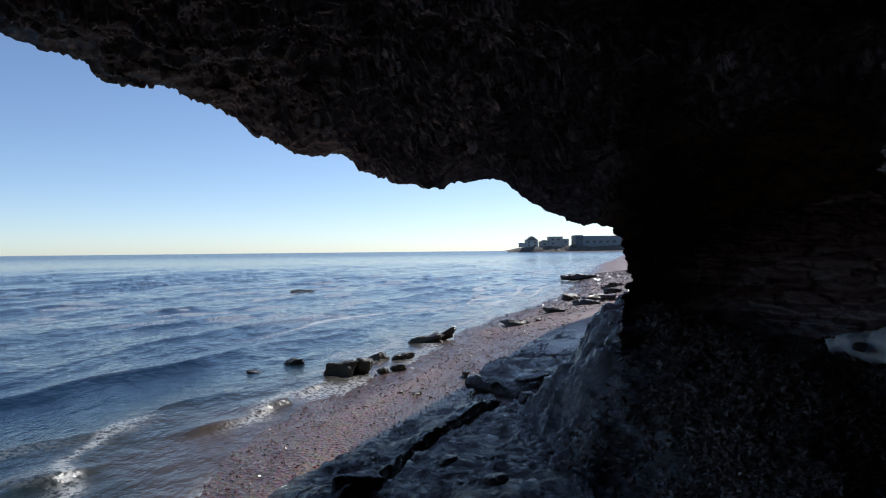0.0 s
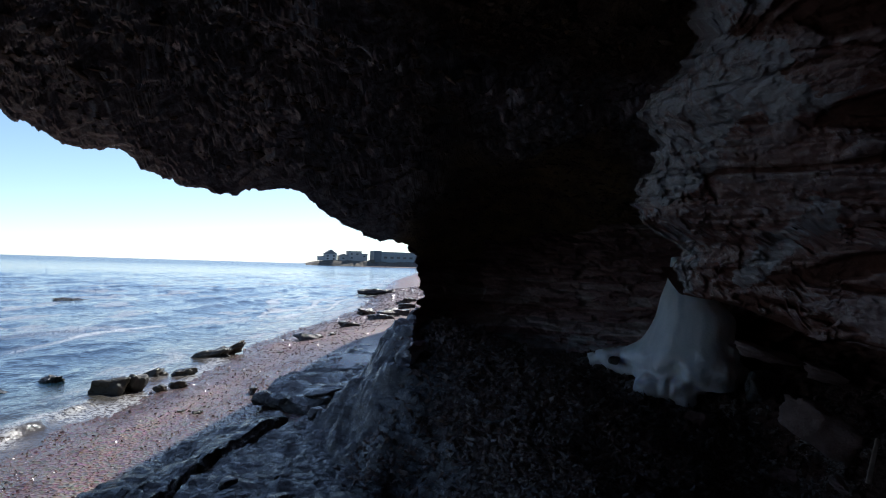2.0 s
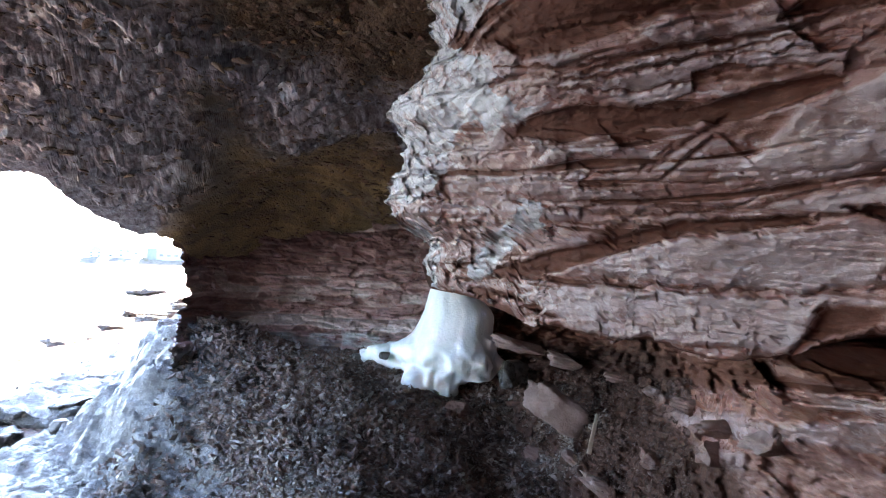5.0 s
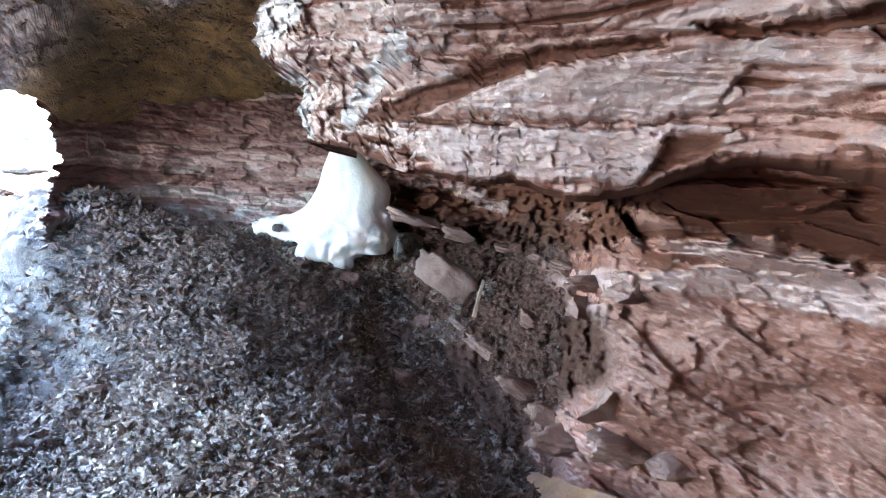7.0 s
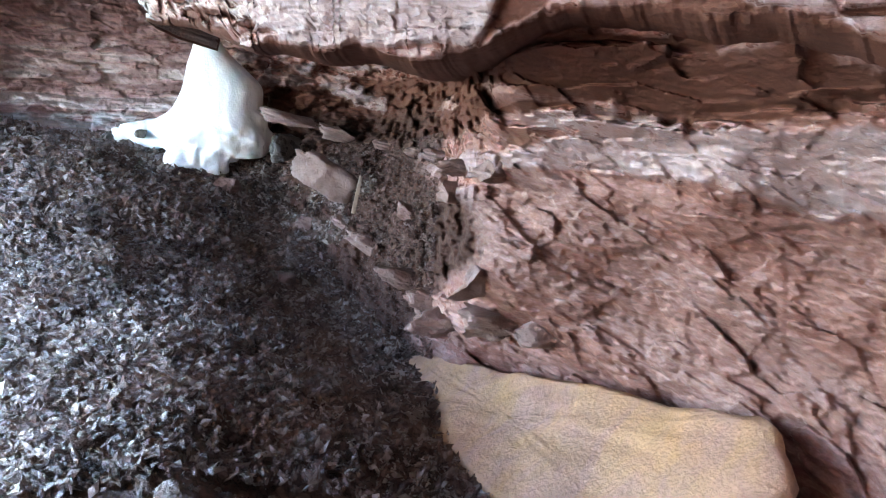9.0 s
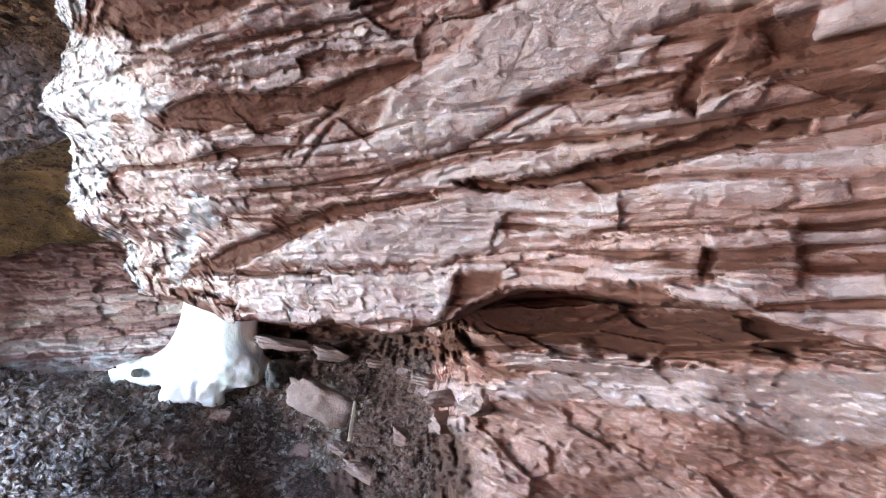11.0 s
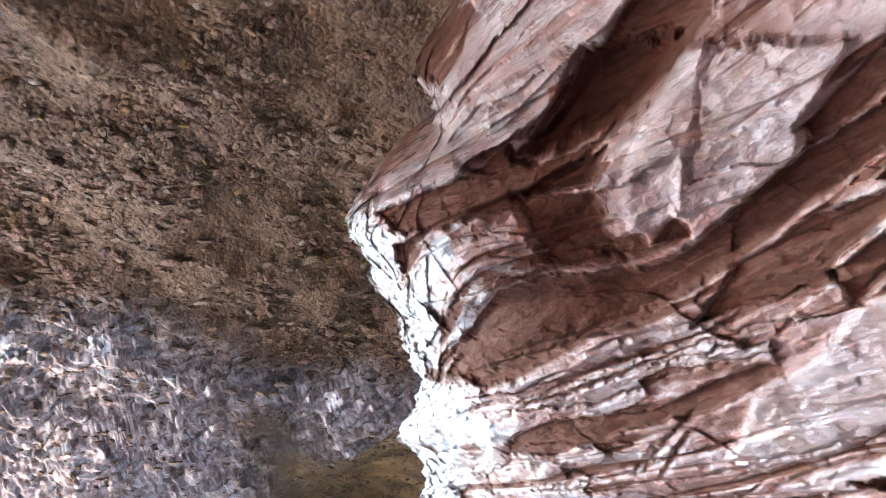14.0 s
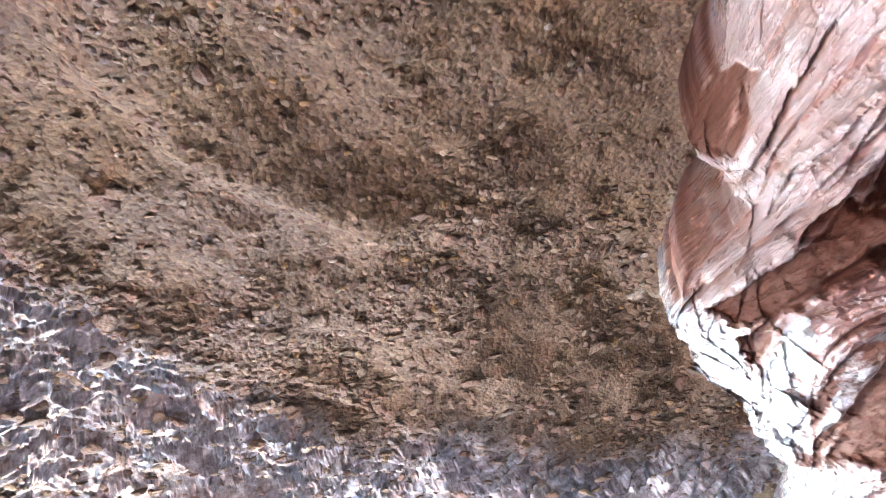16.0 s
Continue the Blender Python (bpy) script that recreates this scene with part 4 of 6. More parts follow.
def floor_height(x, y):
    """The rubble floor: low by the near wall, swelling up to the end wall, steep on its seaward flank."""
    d = np.hypot(x - QX, y - QY)
    p = 0.914 * x - 0.407 * y + 0.15 * fbm(x * 1.3, y * 1.3, 0 * x, 2, 100)
    rim = np.interp(y, [0, 4.8, 5.3, 6.6, 8.2], [-0.6, -0.9, -1.2, -1.95, -2.4]) + 0.15 * fbm(x * 1.6, y * 1.6, 0 * x, 3, 114)
    flank = smooth(rim - 0.15, rim + 1.2, p)
    dome = 1.02 * smooth(4.5, 7.6, d) + 0.22 * smooth(0.8, -1.2, p) * smooth(5.0, 7.0, d)
    tilt = 0.15 * np.clip(p + 1.6, 0, 2.2) * smooth(2.0, 0.5, p) * smooth(7.5, 5.5, d)
    z = -0.42 + (0.13 + dome + tilt) * flank
    z = z - 0.5 * smooth(rim - 0.05, rim - 0.6, p)
    return z + 0.07 * fbm(x * 0.9, y * 0.9, 0 * x, 3, 101) * flank


def SHORE_X(y):
    return curve([-40, 0, 5.5, 7.5, 10, 12, 18.5, 24.5, 41, 77, 140, 220, 300, 450, 650, 690, 740, 900, 4500], [-9, -2.5, -2.11, -2.08, -1.3, -0.65, 1.1, 3.6, 8.6, 18, 37, 62, 92, 160, 220, 100, 120, 200, 1400], y)


def build_floor():
    nu, nv = 540, 460
    az = np.linspace(-40, 126, nu)[:, None]
    dist = 0.1 + 8.7 * np.linspace(0, 1, nv)[None, :] ** 1.0
    a = np.radians(az)
    x, y = QX + dist * np.sin(a), QY + dist * np.cos(a)
    z = floor_height(x, y)
    p = 0.914 * x - 0.407 * y
    z = z + 0.05 * fbm(x * 2.4, y * 2.4, 0 * x, 4, 116) * smooth(1.0, -0.8, p)
    pw = p + 0.5 * fbm(x * 1.2, y * 1.2, 0 * x, 2, 115)
    wash = 0.4 + 0.6 * np.maximum(smooth(-0.3, 1.2, pw), smooth(-0.6, -1.3, pw))
    # thin beds on the seaward flank
    crag = smooth(-0.5, -1.1, pw)
    z = z + crag * (0.035 * facets(x * 3.2, y * 3.2, z * 8, 117) + 0.016 * facets(x * 9, y * 9, z * 20, 118) + 0.03 * fbm(x * 2.2, y * 2.2, z * 5, 3, 119))
    step = z / 0.09 + 0.9 * fbm(x * 0.9, y * 0.9, 0 * x, 3, 110)
    z = z + 0.075 * (smooth(0.55, 1.0, step - np.floor(step)) - step + np.floor(step)) * smooth(0.2, -0.8, p)
    z = z + wash * (0.03 * ridged(x * 3.5, y * 3.5, 0 * x, 3, 102) + 0.02 * facets(x * 9, y * 9, 0 * x, 108) + 0.012 * facets(x * 26, y * 26, 0 * x, 109) + 0.01 * ridged(x * 13, y * 13, 0 * x, 3, 103) + 0.010 * vnoise(x * 45, y * 45, 0 * x, 104))
    me = sheet_mesh("cave_floor", np.stack([x, y, z], -1), RUBBLE, True, {"bare": smooth(-0.3, -1.0, pw)})
    ob = setting("floor", me, "wet dark gravel and weed on the cave floor", "floor")
    rng = np.random.default_rng(105)
    m = 120000
    aa = np.radians(rng.uniform(0, 66, m))
    rr = 2.0 + 5.4 * rng.random(m) ** 0.75
    px, py = QX + rr * np.sin(aa), QY + rr * np.cos(aa)
    ok = 0.914 * px - 0.407 * py + 0.5 * fbm(px * 1.2, py * 1.2, 0 * px, 2, 115) > rng.uniform(-1.35, 0.3, m)
    px, py, rr = px[ok], py[ok], rr[ok]
    m = len(px)
    at = np.stack([px, py, floor_height(px, py) + 0.045], -1)
    size = (0.011 + 0.034 * rng.random(m) ** 2.3) * (0.6 + rr / 8)
    me = scatter_mesh("floor_chips", at, np.tile([0.0, 0.0, 1.0], (m, 1)), size, chip_shapes(14, 106), RUBBLE, 107, 0.25, 0.8)
    tagged(new("floor_chips", me), "wet dark stone chips and weed strewn over the floor", "gravel", kind="stuff")
    return ob


# ---- grooves, ribs, hollows and painted highlights of the rock: course or outline (bearing, height angle) ----
WALL_MARKS, FOOT_MARKS, WALL_HOLLOWS, FOOT_HOLLOWS, HIGHLIGHTS = [], [], [], [], []


def groove(where, course, width, depth, mud):
    where.append((course, width, depth, mud))


def hollow(where, outline, depth, mud, pale=0.0, soil=0.0, soft=0.8):
    where.append((outline, depth, mud, pale, soil, soft))


def highlight(outline, amount):
    HIGHLIGHTS.append((outline, amount))


hollow(WALL_HOLLOWS, [(55.6, 8.8), (59.5, 13.5), (65.4, 15.7), (71.6, 19.8), (77.0, 21.3), (85.4, 19.8), (94.2, 17.3), (93.5, 14.6), (85.5, 15.3), (80.8, 14.8), (77.2, 12.8), (72.1, 11.8), (66.4, 9.2), (62.3, 7.7), (57.9, 7.1)], -0.014, 0.0, 1.0, 0.0, 0.5)
hollow(WALL_HOLLOWS, [(43.6, 0.1), (48.7, 1.5), (51.7, 3.0), (59.8, 3.4), (67.3, 2.6), (65.2, -0.4), (60.0, -1.0), (51.0, -0.5)], -0.016, 0, 1.0, 0.0, 0.3)
hollow(WALL_HOLLOWS, [(39.0, -2.0), (43.4, -1.1), (53.5, -1.6), (61.9, -1.9), (62.0, -2.8), (59.7, -6.3), (56.6, -5.6), (50.3, -5.7), (45.0, -5.4), (42.0, -3.7)], -0.022, 0, 1.0, 0.0, 0.25)
hollow(WALL_HOLLOWS, [(67.4, 0.7), (73.7, 1.8), (78.2, 1.0), (73.8, -0.0)], -0.01, 0, 0.7, 0.0, 0.3)
hollow(WALL_HOLLOWS, [(68.2, 6.1), (73.5, 7.7), (79.0, 7.6), (82.4, 7.3), (77.8, 6.0), (72.1, 5.6)], -0.012, 0, 0.8, 0.0, 0.3)
hollow(WALL_HOLLOWS, [(74.4, -2.3), (80.7, -2.1), (83.6, -1.5), (83.2, -3.9), (78.7, -4.0), (73.2, -3.4)], -0.018, 0, 0.5, 0.0, 0.25)
hollow(WALL_HOLLOWS, [(84.4, -0.5), (87.8, -0.3), (90.4, -0.2), (89.7, -4.8), (84.4, -3.9)], -0.024, 0, 0.4, 0.0, 0.25)
hollow(WALL_HOLLOWS, [(80.0, -4.2), (85.0, -4.5), (87.4, -6.3), (85.5, -6.3), (82.6, -5.5)], -0.012, 0, 0.7, 0.0, 0.2)
hollow(WALL_HOLLOWS, [(66.4, 41.5), (69.3, 41.4), (79.9, 36.8), (77.7, 35.4), (72.6, 33.1), (72.2, 31.3), (66.1, 29.1), (60.8, 27.6), (60.3, 30.4), (62.7, 34.6), (57.4, 34.2), (54.6, 34.5), (57.2, 36.7), (63.0, 39.2)], -0.02, 0, 1.0, 0.0, 0.4)
hollow(WALL_HOLLOWS, [(32.5, 39.9), (40.1, 43.2), (47.1, 44.4), (55.6, 45.4), (57.5, 45.0), (52.9, 41.7), (46.6, 40.2), (40.3, 38.9), (32.0, 37.2)], -0.015, 0, 0.85, 0.0, 0.4)
hollow(WALL_HOLLOWS, [(48.4, 31.8), (55.1, 34.3), (55.8, 30.0), (58.7, 26.6), (54.3, 27.5)], 0.01, 0.25, 0.3, 0.0, 0.6)
hollow(WALL_HOLLOWS, [(33.3, 19.4), (37.9, 24.8), (41.2, 27.6), (46.2, 28.5), (57.5, 26.1), (61.7, 27.4), (71.9, 30.7), (77.9, 31.7), (84.0, 32.1), (82.3, 29.0), (77.3, 28.8), (70.2, 27.2), (63.0, 24.4), (55.5, 22.4), (49.3, 21.5), (41.9, 19.1), (37.0, 17.8)], 0.05, 1.0, 0.0, 0.0, 0.8)
hollow(WALL_HOLLOWS, [(48.7, 38.6), (54.1, 41.5), (58.6, 44.7), (67.3, 42.1), (63.3, 39.9), (57.8, 38.4), (52.8, 38.0)], 0.05, 1.0, 0, 0.0, 0.8)
hollow(WALL_HOLLOWS, [(46.0, 35.7), (54.0, 34.4), (54.1, 31.5), (54.4, 27.8), (48.0, 28.7), (46.8, 32.1)], 0.03, 0.75, 0, 0.0, 0.8)
hollow(WALL_HOLLOWS, [(47.2, 35.8), (52.4, 36.7), (56.8, 37.2), (54.2, 35.0), (49.5, 35.1)], 0.045, 1.0, 0, 0.0, 0.5)
hollow(WALL_HOLLOWS, [(30.8, 36.5), (40.2, 38.4), (47.1, 39.9), (48.1, 38.7), (50.9, 37.7), (56.5, 38.0), (59.3, 38.9), (54.1, 36.5), (45.7, 34.8), (40.7, 34.9), (35.3, 34.5), (32.9, 34.8)], 0.02, 0.75, 0, 0.0, 0.3)
hollow(WALL_HOLLOWS, [(32.7, 33.8), (35.7, 33.5), (32.6, 30.2), (31.9, 31.7)], 0.03, 0.9, 0, 0.0, 0.25)
hollow(WALL_HOLLOWS, [(63.0, 24.4), (69.6, 26.0), (75.1, 26.0), (75.1, 24.3), (69.9, 22.4), (68.8, 20.8), (67.2, 20.3), (63.5, 20.6), (57.4, 20.4)], 0.03, 0.75, 0, 0.0, 0.4)
hollow(WALL_HOLLOWS, [(69.7, 18.7), (76.2, 21.3), (79.5, 23.3), (78.8, 21.8), (73.8, 19.4), (71.0, 18.8)], 0.022, 0.9, 0, 0.0, 0.5)
hollow(WALL_HOLLOWS, [(72.4, 32.7), (78.8, 34.8), (83.3, 35.0), (85.1, 34.0), (84.3, 32.7), (78.1, 32.0), (72.6, 31.2)], 0.03, 0.6, 0, 0.0, 0.4)
hollow(WALL_HOLLOWS, [(69.1, 21.7), (73.7, 23.1), (73.6, 21.3), (69.8, 19.1), (68.6, 19.4)], -0.015, 0, 0.6, 0.0, 0.5)
hollow(WALL_HOLLOWS, [(37.7, 12.8), (42.3, 14.2), (50.8, 13.7), (56.6, 15.2), (61.1, 15.7), (62.0, 14.9), (56.0, 12.8), (48.2, 12.1), (41.6, 11.2), (37.3, 11.4)], 0.035, 0.95, 0, 0.0, 0.3)
hollow(WALL_HOLLOWS, [(36.6, -0.1), (41.7, 1.7), (47.4, 3.3), (52.0, 4.5), (60.6, 4.9), (61.5, 4.3), (51.7, 3.3), (47.1, 1.7), (42.5, 0.1), (37.6, -0.7)], 0.04, 0.9, 0, 0.0, 0.25)
hollow(WALL_HOLLOWS, [(62.9, 5.6), (67.9, 5.1), (73.0, 5.5), (80.0, 6.0), (85.5, 6.9), (91.7, 6.7), (91.5, 5.9), (85.9, 5.6), (79.8, 4.8), (72.8, 4.4), (65.3, 4.7)], 0.04, 1.0, 0, 0.0, 0.25)
hollow(WALL_HOLLOWS, [(62.4, -1.9), (66.5, -1.9), (65.7, -3.7), (62.5, -4.8), (59.9, -6.3)], 0.012, 0.7, 0, 0.0, 0.6)
hollow(WALL_HOLLOWS, [(65.7, -3.7), (72.1, -4.0), (80.0, -4.2), (82.2, -5.9), (75.7, -5.4), (68.5, -5.0)], 0.035, 0.8, 0, 0.0, 0.4)
hollow(WALL_HOLLOWS, [(82.7, 8.8), (84.7, 12.2), (87.7, 13.2), (85.3, 11.2), (84.4, 8.1)], 0.025, 0.8, 0, 0.0, 0.3)
hollow(WALL_HOLLOWS, [(89.1, 13.2), (93.3, 13.5), (92.7, 11.1), (89.8, 11.4)], 0.03, 0.8, 0, 0.0, 0.4)
hollow(WALL_HOLLOWS, [(68.4, 21.3), (72.5, 22.7), (75.8, 23.7), (77.6, 23.3), (72.2, 20.1), (69.3, 18.8)], 0.03, 0.9, 0, 0.0, 0.3)
groove(WALL_MARKS, [(35.2, 18.4), (41.8, 18.9), (50.3, 20.7), (59.0, 20.8)], 0.25, 0.018, 0.6)
groove(WALL_MARKS, [(34.9, 17.2), (43.0, 17.1), (47.5, 18.2), (54.2, 19.1), (60.4, 19.9), (66.6, 20.7)], 0.4, 0.04, 0.9)
groove(WALL_MARKS, [(35.8, 16.3), (43.9, 16.4), (51.7, 17.9), (56.3, 18.7), (65.1, 19.0)], 0.25, 0.03, 0.8)
groove(WALL_MARKS, [(38.4, 15.8), (46.8, 15.2), (54.7, 16.6), (62.9, 16.7)], 0.25, 0.03, 0.8)
groove(WALL_MARKS, [(47.4, 8.1), (50.1, 10.8), (54.8, 12.4)], 0.3, 0.015, 0.6)
groove(WALL_MARKS, [(49.4, 7.8), (52.9, 11.1), (55.8, 11.8)], 0.3, 0.03, 0.8)
groove(WALL_MARKS, [(37.7, 8.4), (45.3, 8.5), (49.8, 9.3)], 0.25, 0.03, 0.7)
groove(WALL_MARKS, [(39.3, 5.8), (47.7, 4.8), (55.3, 5.3), (63.2, 7.1), (71.2, 8.2)], 0.3, 0.035, 0.8)
groove(WALL_MARKS, [(44.3, 4.0), (52.0, 4.5), (62.7, 4.7), (68.1, 5.7)], 0.22, 0.03, 0.7)
groove(WALL_MARKS, [(36.6, -0.4), (43.5, -0.5), (53.6, -1.1), (61.5, -1.1), (66.7, -0.7), (74.2, -0.5), (82.4, 0.3)], 0.16, 0.035, 0.8)
groove(WALL_MARKS, [(66.5, -1.9), (74.1, -0.9), (81.0, -0.3), (84.3, 0.1), (88.6, 0.6)], 0.2, 0.03, 0.8)
groove(WALL_MARKS, [(65.1, 8.4), (69.1, 9.9), (73.5, 11.6), (79.3, 12.4), (84.8, 12.4)], 0.3, 0.035, 0.8)
groove(WALL_MARKS, [(68.9, 8.9), (73.2, 10.3), (75.8, 11.0), (81.1, 10.8), (84.9, 11.3), (88.8, 11.7)], 0.22, 0.03, 0.8)
groove(WALL_MARKS, [(76.2, 8.9), (80.7, 9.1), (84.8, 9.2), (89.1, 10.0), (92.4, 10.0)], 0.22, 0.03, 0.8)
groove(WALL_MARKS, [(83.9, -1.3), (83.3, -4.0)], 0.14, 0.02, 0.4)
groove(WALL_MARKS, [(70.6, -1.2), (76.4, -1.7), (82.1, -1.0)], 0.12, 0.02, 0.4)
groove(WALL_MARKS, [(88.6, 0.6), (90.7, 1.5)], 0.3, 0.03, 0.8)
groove(WALL_MARKS, [(64.5, 16.7), (66.8, 17.4), (65.9, 15.6), (63.9, 16.4)], 0.1, 0.012, 0.3)
groove(WALL_MARKS, [(71.6, 19.8), (72.9, 16.8), (70.6, 13.9)], 0.1, 0.01, 0.2)
groove(WALL_MARKS, [(77.9, 17.6), (79.8, 14.5), (82.0, 14.5)], 0.1, 0.01, 0.2)
groove(WALL_MARKS, [(40.1, -2.1), (46.4, -2.6), (53.8, -3.5)], 0.1, 0.012, 0.3)
groove(WALL_MARKS, [(45.2, -3.7), (53.7, -4.0), (60.0, -3.9)], 0.1, 0.012, 0.3)
groove(WALL_MARKS, [(43.3, -1.6), (42.9, -3.3)], 0.1, 0.012, 0.3)
groove(WALL_MARKS, [(50.8, -1.6), (50.7, -4.8)], 0.1, 0.01, 0.2)
groove(WALL_MARKS, [(49.1, 39.0), (50.5, 40.5), (54.2, 41.9), (57.1, 44.2)], 0.25, -0.03, 0)
groove(WALL_MARKS, [(28.6, 17.4), (38.7, 20.0), (47.0, 21.3), (52.7, 21.9)], 0.25, 0.03, 0.7)
groove(WALL_MARKS, [(41.5, 17.5), (48.9, 18.7), (56.5, 19.5), (64.6, 20.9)], 0.3, 0.03, 0.8)
groove(WALL_MARKS, [(37.6, 15.5), (45.7, 17.0), (53.9, 17.9), (61.5, 18.0)], 0.2, 0.025, 0.7)
groove(WALL_MARKS, [(40.4, 41.0), (45.3, 43.3), (50.2, 43.5), (54.1, 44.9)], 0.3, 0.03, 0.5)
groove(WALL_MARKS, [(48.5, 8.6), (50.0, 10.1), (54.4, 13.1)], 0.3, 0.03, 0.8)
groove(WALL_MARKS, [(58.0, 8.1), (64.1, 8.8), (70.1, 8.4)], 0.25, 0.03, 0.7)
hollow(WALL_HOLLOWS, [(36.8, 46.2), (39.9, 48.6), (46.3, 50.2), (47.9, 49.6), (43.3, 47.8), (39.5, 44.9)], 0.03, 0.7, 0, 0.0, 0.4)
hollow(WALL_HOLLOWS, [(39.1, 45.7), (43.8, 47.7), (46.2, 49.2), (44.8, 47.5), (40.8, 45.2)], 0.03, 0.8, 0, 0.0, 0.3)
groove(WALL_MARKS, [(39.1, 42.7), (48.9, 47.5), (56.4, 49.8)], 0.3, 0.04, 0.7)
groove(WALL_MARKS, [(41.6, 39.2), (47.2, 40.2), (50.8, 40.8)], 0.5, 0.05, 0.9)
hollow(WALL_HOLLOWS, [(59.6, 36.6), (64.9, 39.5), (69.5, 41.4), (61.4, 31.0), (56.9, 28.0), (56.0, 32.7)], -0.01, 0, 0.9, 0.0, 0.6)
hollow(WALL_HOLLOWS, [(47.2, 39.4), (52.1, 40.2), (58.5, 43.4), (64.0, 46.0), (67.8, 47.4), (72.4, 44.4), (70.7, 42.6), (65.5, 40.7), (60.3, 39.1), (55.1, 38.9), (49.3, 38.3)], 0.05, 1.0, 0, 0.0, 0.8)
hollow(WALL_HOLLOWS, [(49.6, 40.1), (52.7, 41.7), (55.9, 43.2), (55.8, 42.5), (52.9, 40.9), (49.9, 39.7)], 0.03, 0.9, 0, 0.0, 0.4)
# outlines of the bright patches painted on the nose
highlight([(26.4, 35.5), (29.7, 36.5), (32.4, 34.2), (31.7, 29.6), (32.5, 27.0), (31.8, 19.8), (29.8, 19.8), (29.8, 24.0), (28.3, 27.9), (27.8, 31.8)], 1.0)
highlight([(36.4, 33.5), (38.5, 34.0), (38.4, 32.0), (34.5, 28.3), (34.6, 25.4), (32.5, 19.9), (31.1, 19.7), (32.9, 25.2), (32.3, 26.3), (31.9, 28.6)], 1.0)
highlight([(39.8, 27.7), (41.6, 27.8), (36.1, 23.0), (33.4, 20.9), (35.0, 23.6), (37.0, 26.0)], 0.8)
highlight([(30.1, 19.5), (28.3, 15.2), (27.3, 12.6), (27.9, 9.5), (28.1, 5.5), (29.0, 4.5), (30.2, 7.0), (32.0, 8.0), (32.9, 12.3), (34.7, 12.8), (38.6, 12.7), (35.2, 15.0), (34.1, 17.8), (31.7, 18.2)], 1.0)
highlight([(38.5, 6.8), (39.9, 5.8), (41.1, 4.0), (39.2, 2.8), (37.2, 0.0), (35.9, -1.4), (35.1, 0.1), (36.1, 3.0), (38.0, 4.4)], 0.8)
highlight([(33.0, 16.2), (35.0, 15.3), (35.6, 13.3), (39.7, 14.3), (37.6, 12.6), (35.3, 11.9), (33.2, 14.3)], 0.9)
highlight([(31.5, 0.8), (32.6, 1.2), (32.4, -1.0), (31.3, -0.7)], 1.0)
highlight([(27.9, 12.8), (29.8, 17.0), (32.3, 15.2), (32.2, 10.0), (31.2, 6.6), (28.9, 4.8), (28.1, 6.2), (28.3, 9.9)], 0.9)
highlight([(38.3, 30.5), (44.2, 31.5), (47.6, 29.1), (41.4, 28.1), (37.8, 25.4), (36.0, 24.8)], 0.45)
highlight([(32.0, 39.2), (35.6, 40.5), (40.4, 39.9), (34.3, 37.9), (29.7, 36.5)], 0.4)
groove(FOOT_MARKS, [(72.5, -8.6), (77.8, -9.7), (83.4, -9.4), (90.6, -7.7)], 0.25, 0.06, 0.5)
groove(FOOT_MARKS, [(48.0, -6.4), (54.7, -6.2), (57.5, -7.4)], 0.6, 0.08, 1)
groove(FOOT_MARKS, [(60.1, -9.0), (60.7, -10.9)], 0.12, 0.013, 0.3)
groove(FOOT_MARKS, [(57.6, -10.7), (57.1, -12.1)], 0.10, 0.013, 0.2)
groove(FOOT_MARKS, [(58.8, -10.8), (59.2, -12.7)], 0.10, 0.013, 0.2)
groove(FOOT_MARKS, [(57.2, -11.4), (67.9, -12.0), (74.9, -13.3), (79.9, -15.6), (84.9, -16.8), (89.1, -17.7)], 0.35, 0.06, 0.5)
groove(FOOT_MARKS, [(59.6, -17.6), (62.1, -19.4)], 0.2, 0.04, 0.3)
groove(FOOT_MARKS, [(81.5, -15.5), (80.6, -18.7)], 0.10, 0.013, 0.2)
groove(FOOT_MARKS, [(73.2, -9.5), (73.4, -10.8)], 0.25, 0.013, 0.7)
hollow(FOOT_HOLLOWS, [(57.6, -5.5), (62.3, -3.5), (67.2, -3.0), (71.6, -4.5), (78.5, -5.9), (86.0, -6.2), (91.0, -7.8), (86.2, -9.4), (80.0, -9.5), (72.5, -8.6), (63.6, -7.4)], 0.05, 1.0)
hollow(FOOT_HOLLOWS, [(51.2, -10.2), (60.7, -11.1), (68.3, -9.8), (75.5, -9.5), (83.2, -10.3), (118.0, -8.0), (118.0, -15.0), (85.1, -14.9), (77.1, -13.3), (67.8, -12.3), (58.4, -12.2)], -0.03, 0.0, 0.7, 0.0, 0.4)
hollow(FOOT_HOLLOWS, [(40.9, -7.7), (48.6, -6.7), (54.0, -11.7), (58.8, -15.4), (59.3, -19.7), (53.9, -22.2), (48.3, -16.6), (43.5, -13.9), (43.4, -9.4)], 0.05, 0.0, 0.0, 1.0, 1.0)
hollow(FOOT_HOLLOWS, [(39.9, -5.8), (43.7, -6.2), (43.8, -7.2), (40.9, -7.0)], -0.03, 0.0, 0.8, 0.0, 0.4)
hollow(FOOT_HOLLOWS, [(61.5, -8.4), (67.7, -8.3), (75.8, -9.2), (76.4, -10.1), (70.0, -10.0), (63.5, -9.7)], -0.04, 0.1, 0.6, 0.0, 0.4)
# recess under the lip: its mud tone also paints in the shade
hollow(FOOT_HOLLOWS, [(40, -3), (50, -2.5), (58, -3.5), (60, -8), (56, -9), (48, -6.8), (40, -5.6)], 0.10, 0.95)
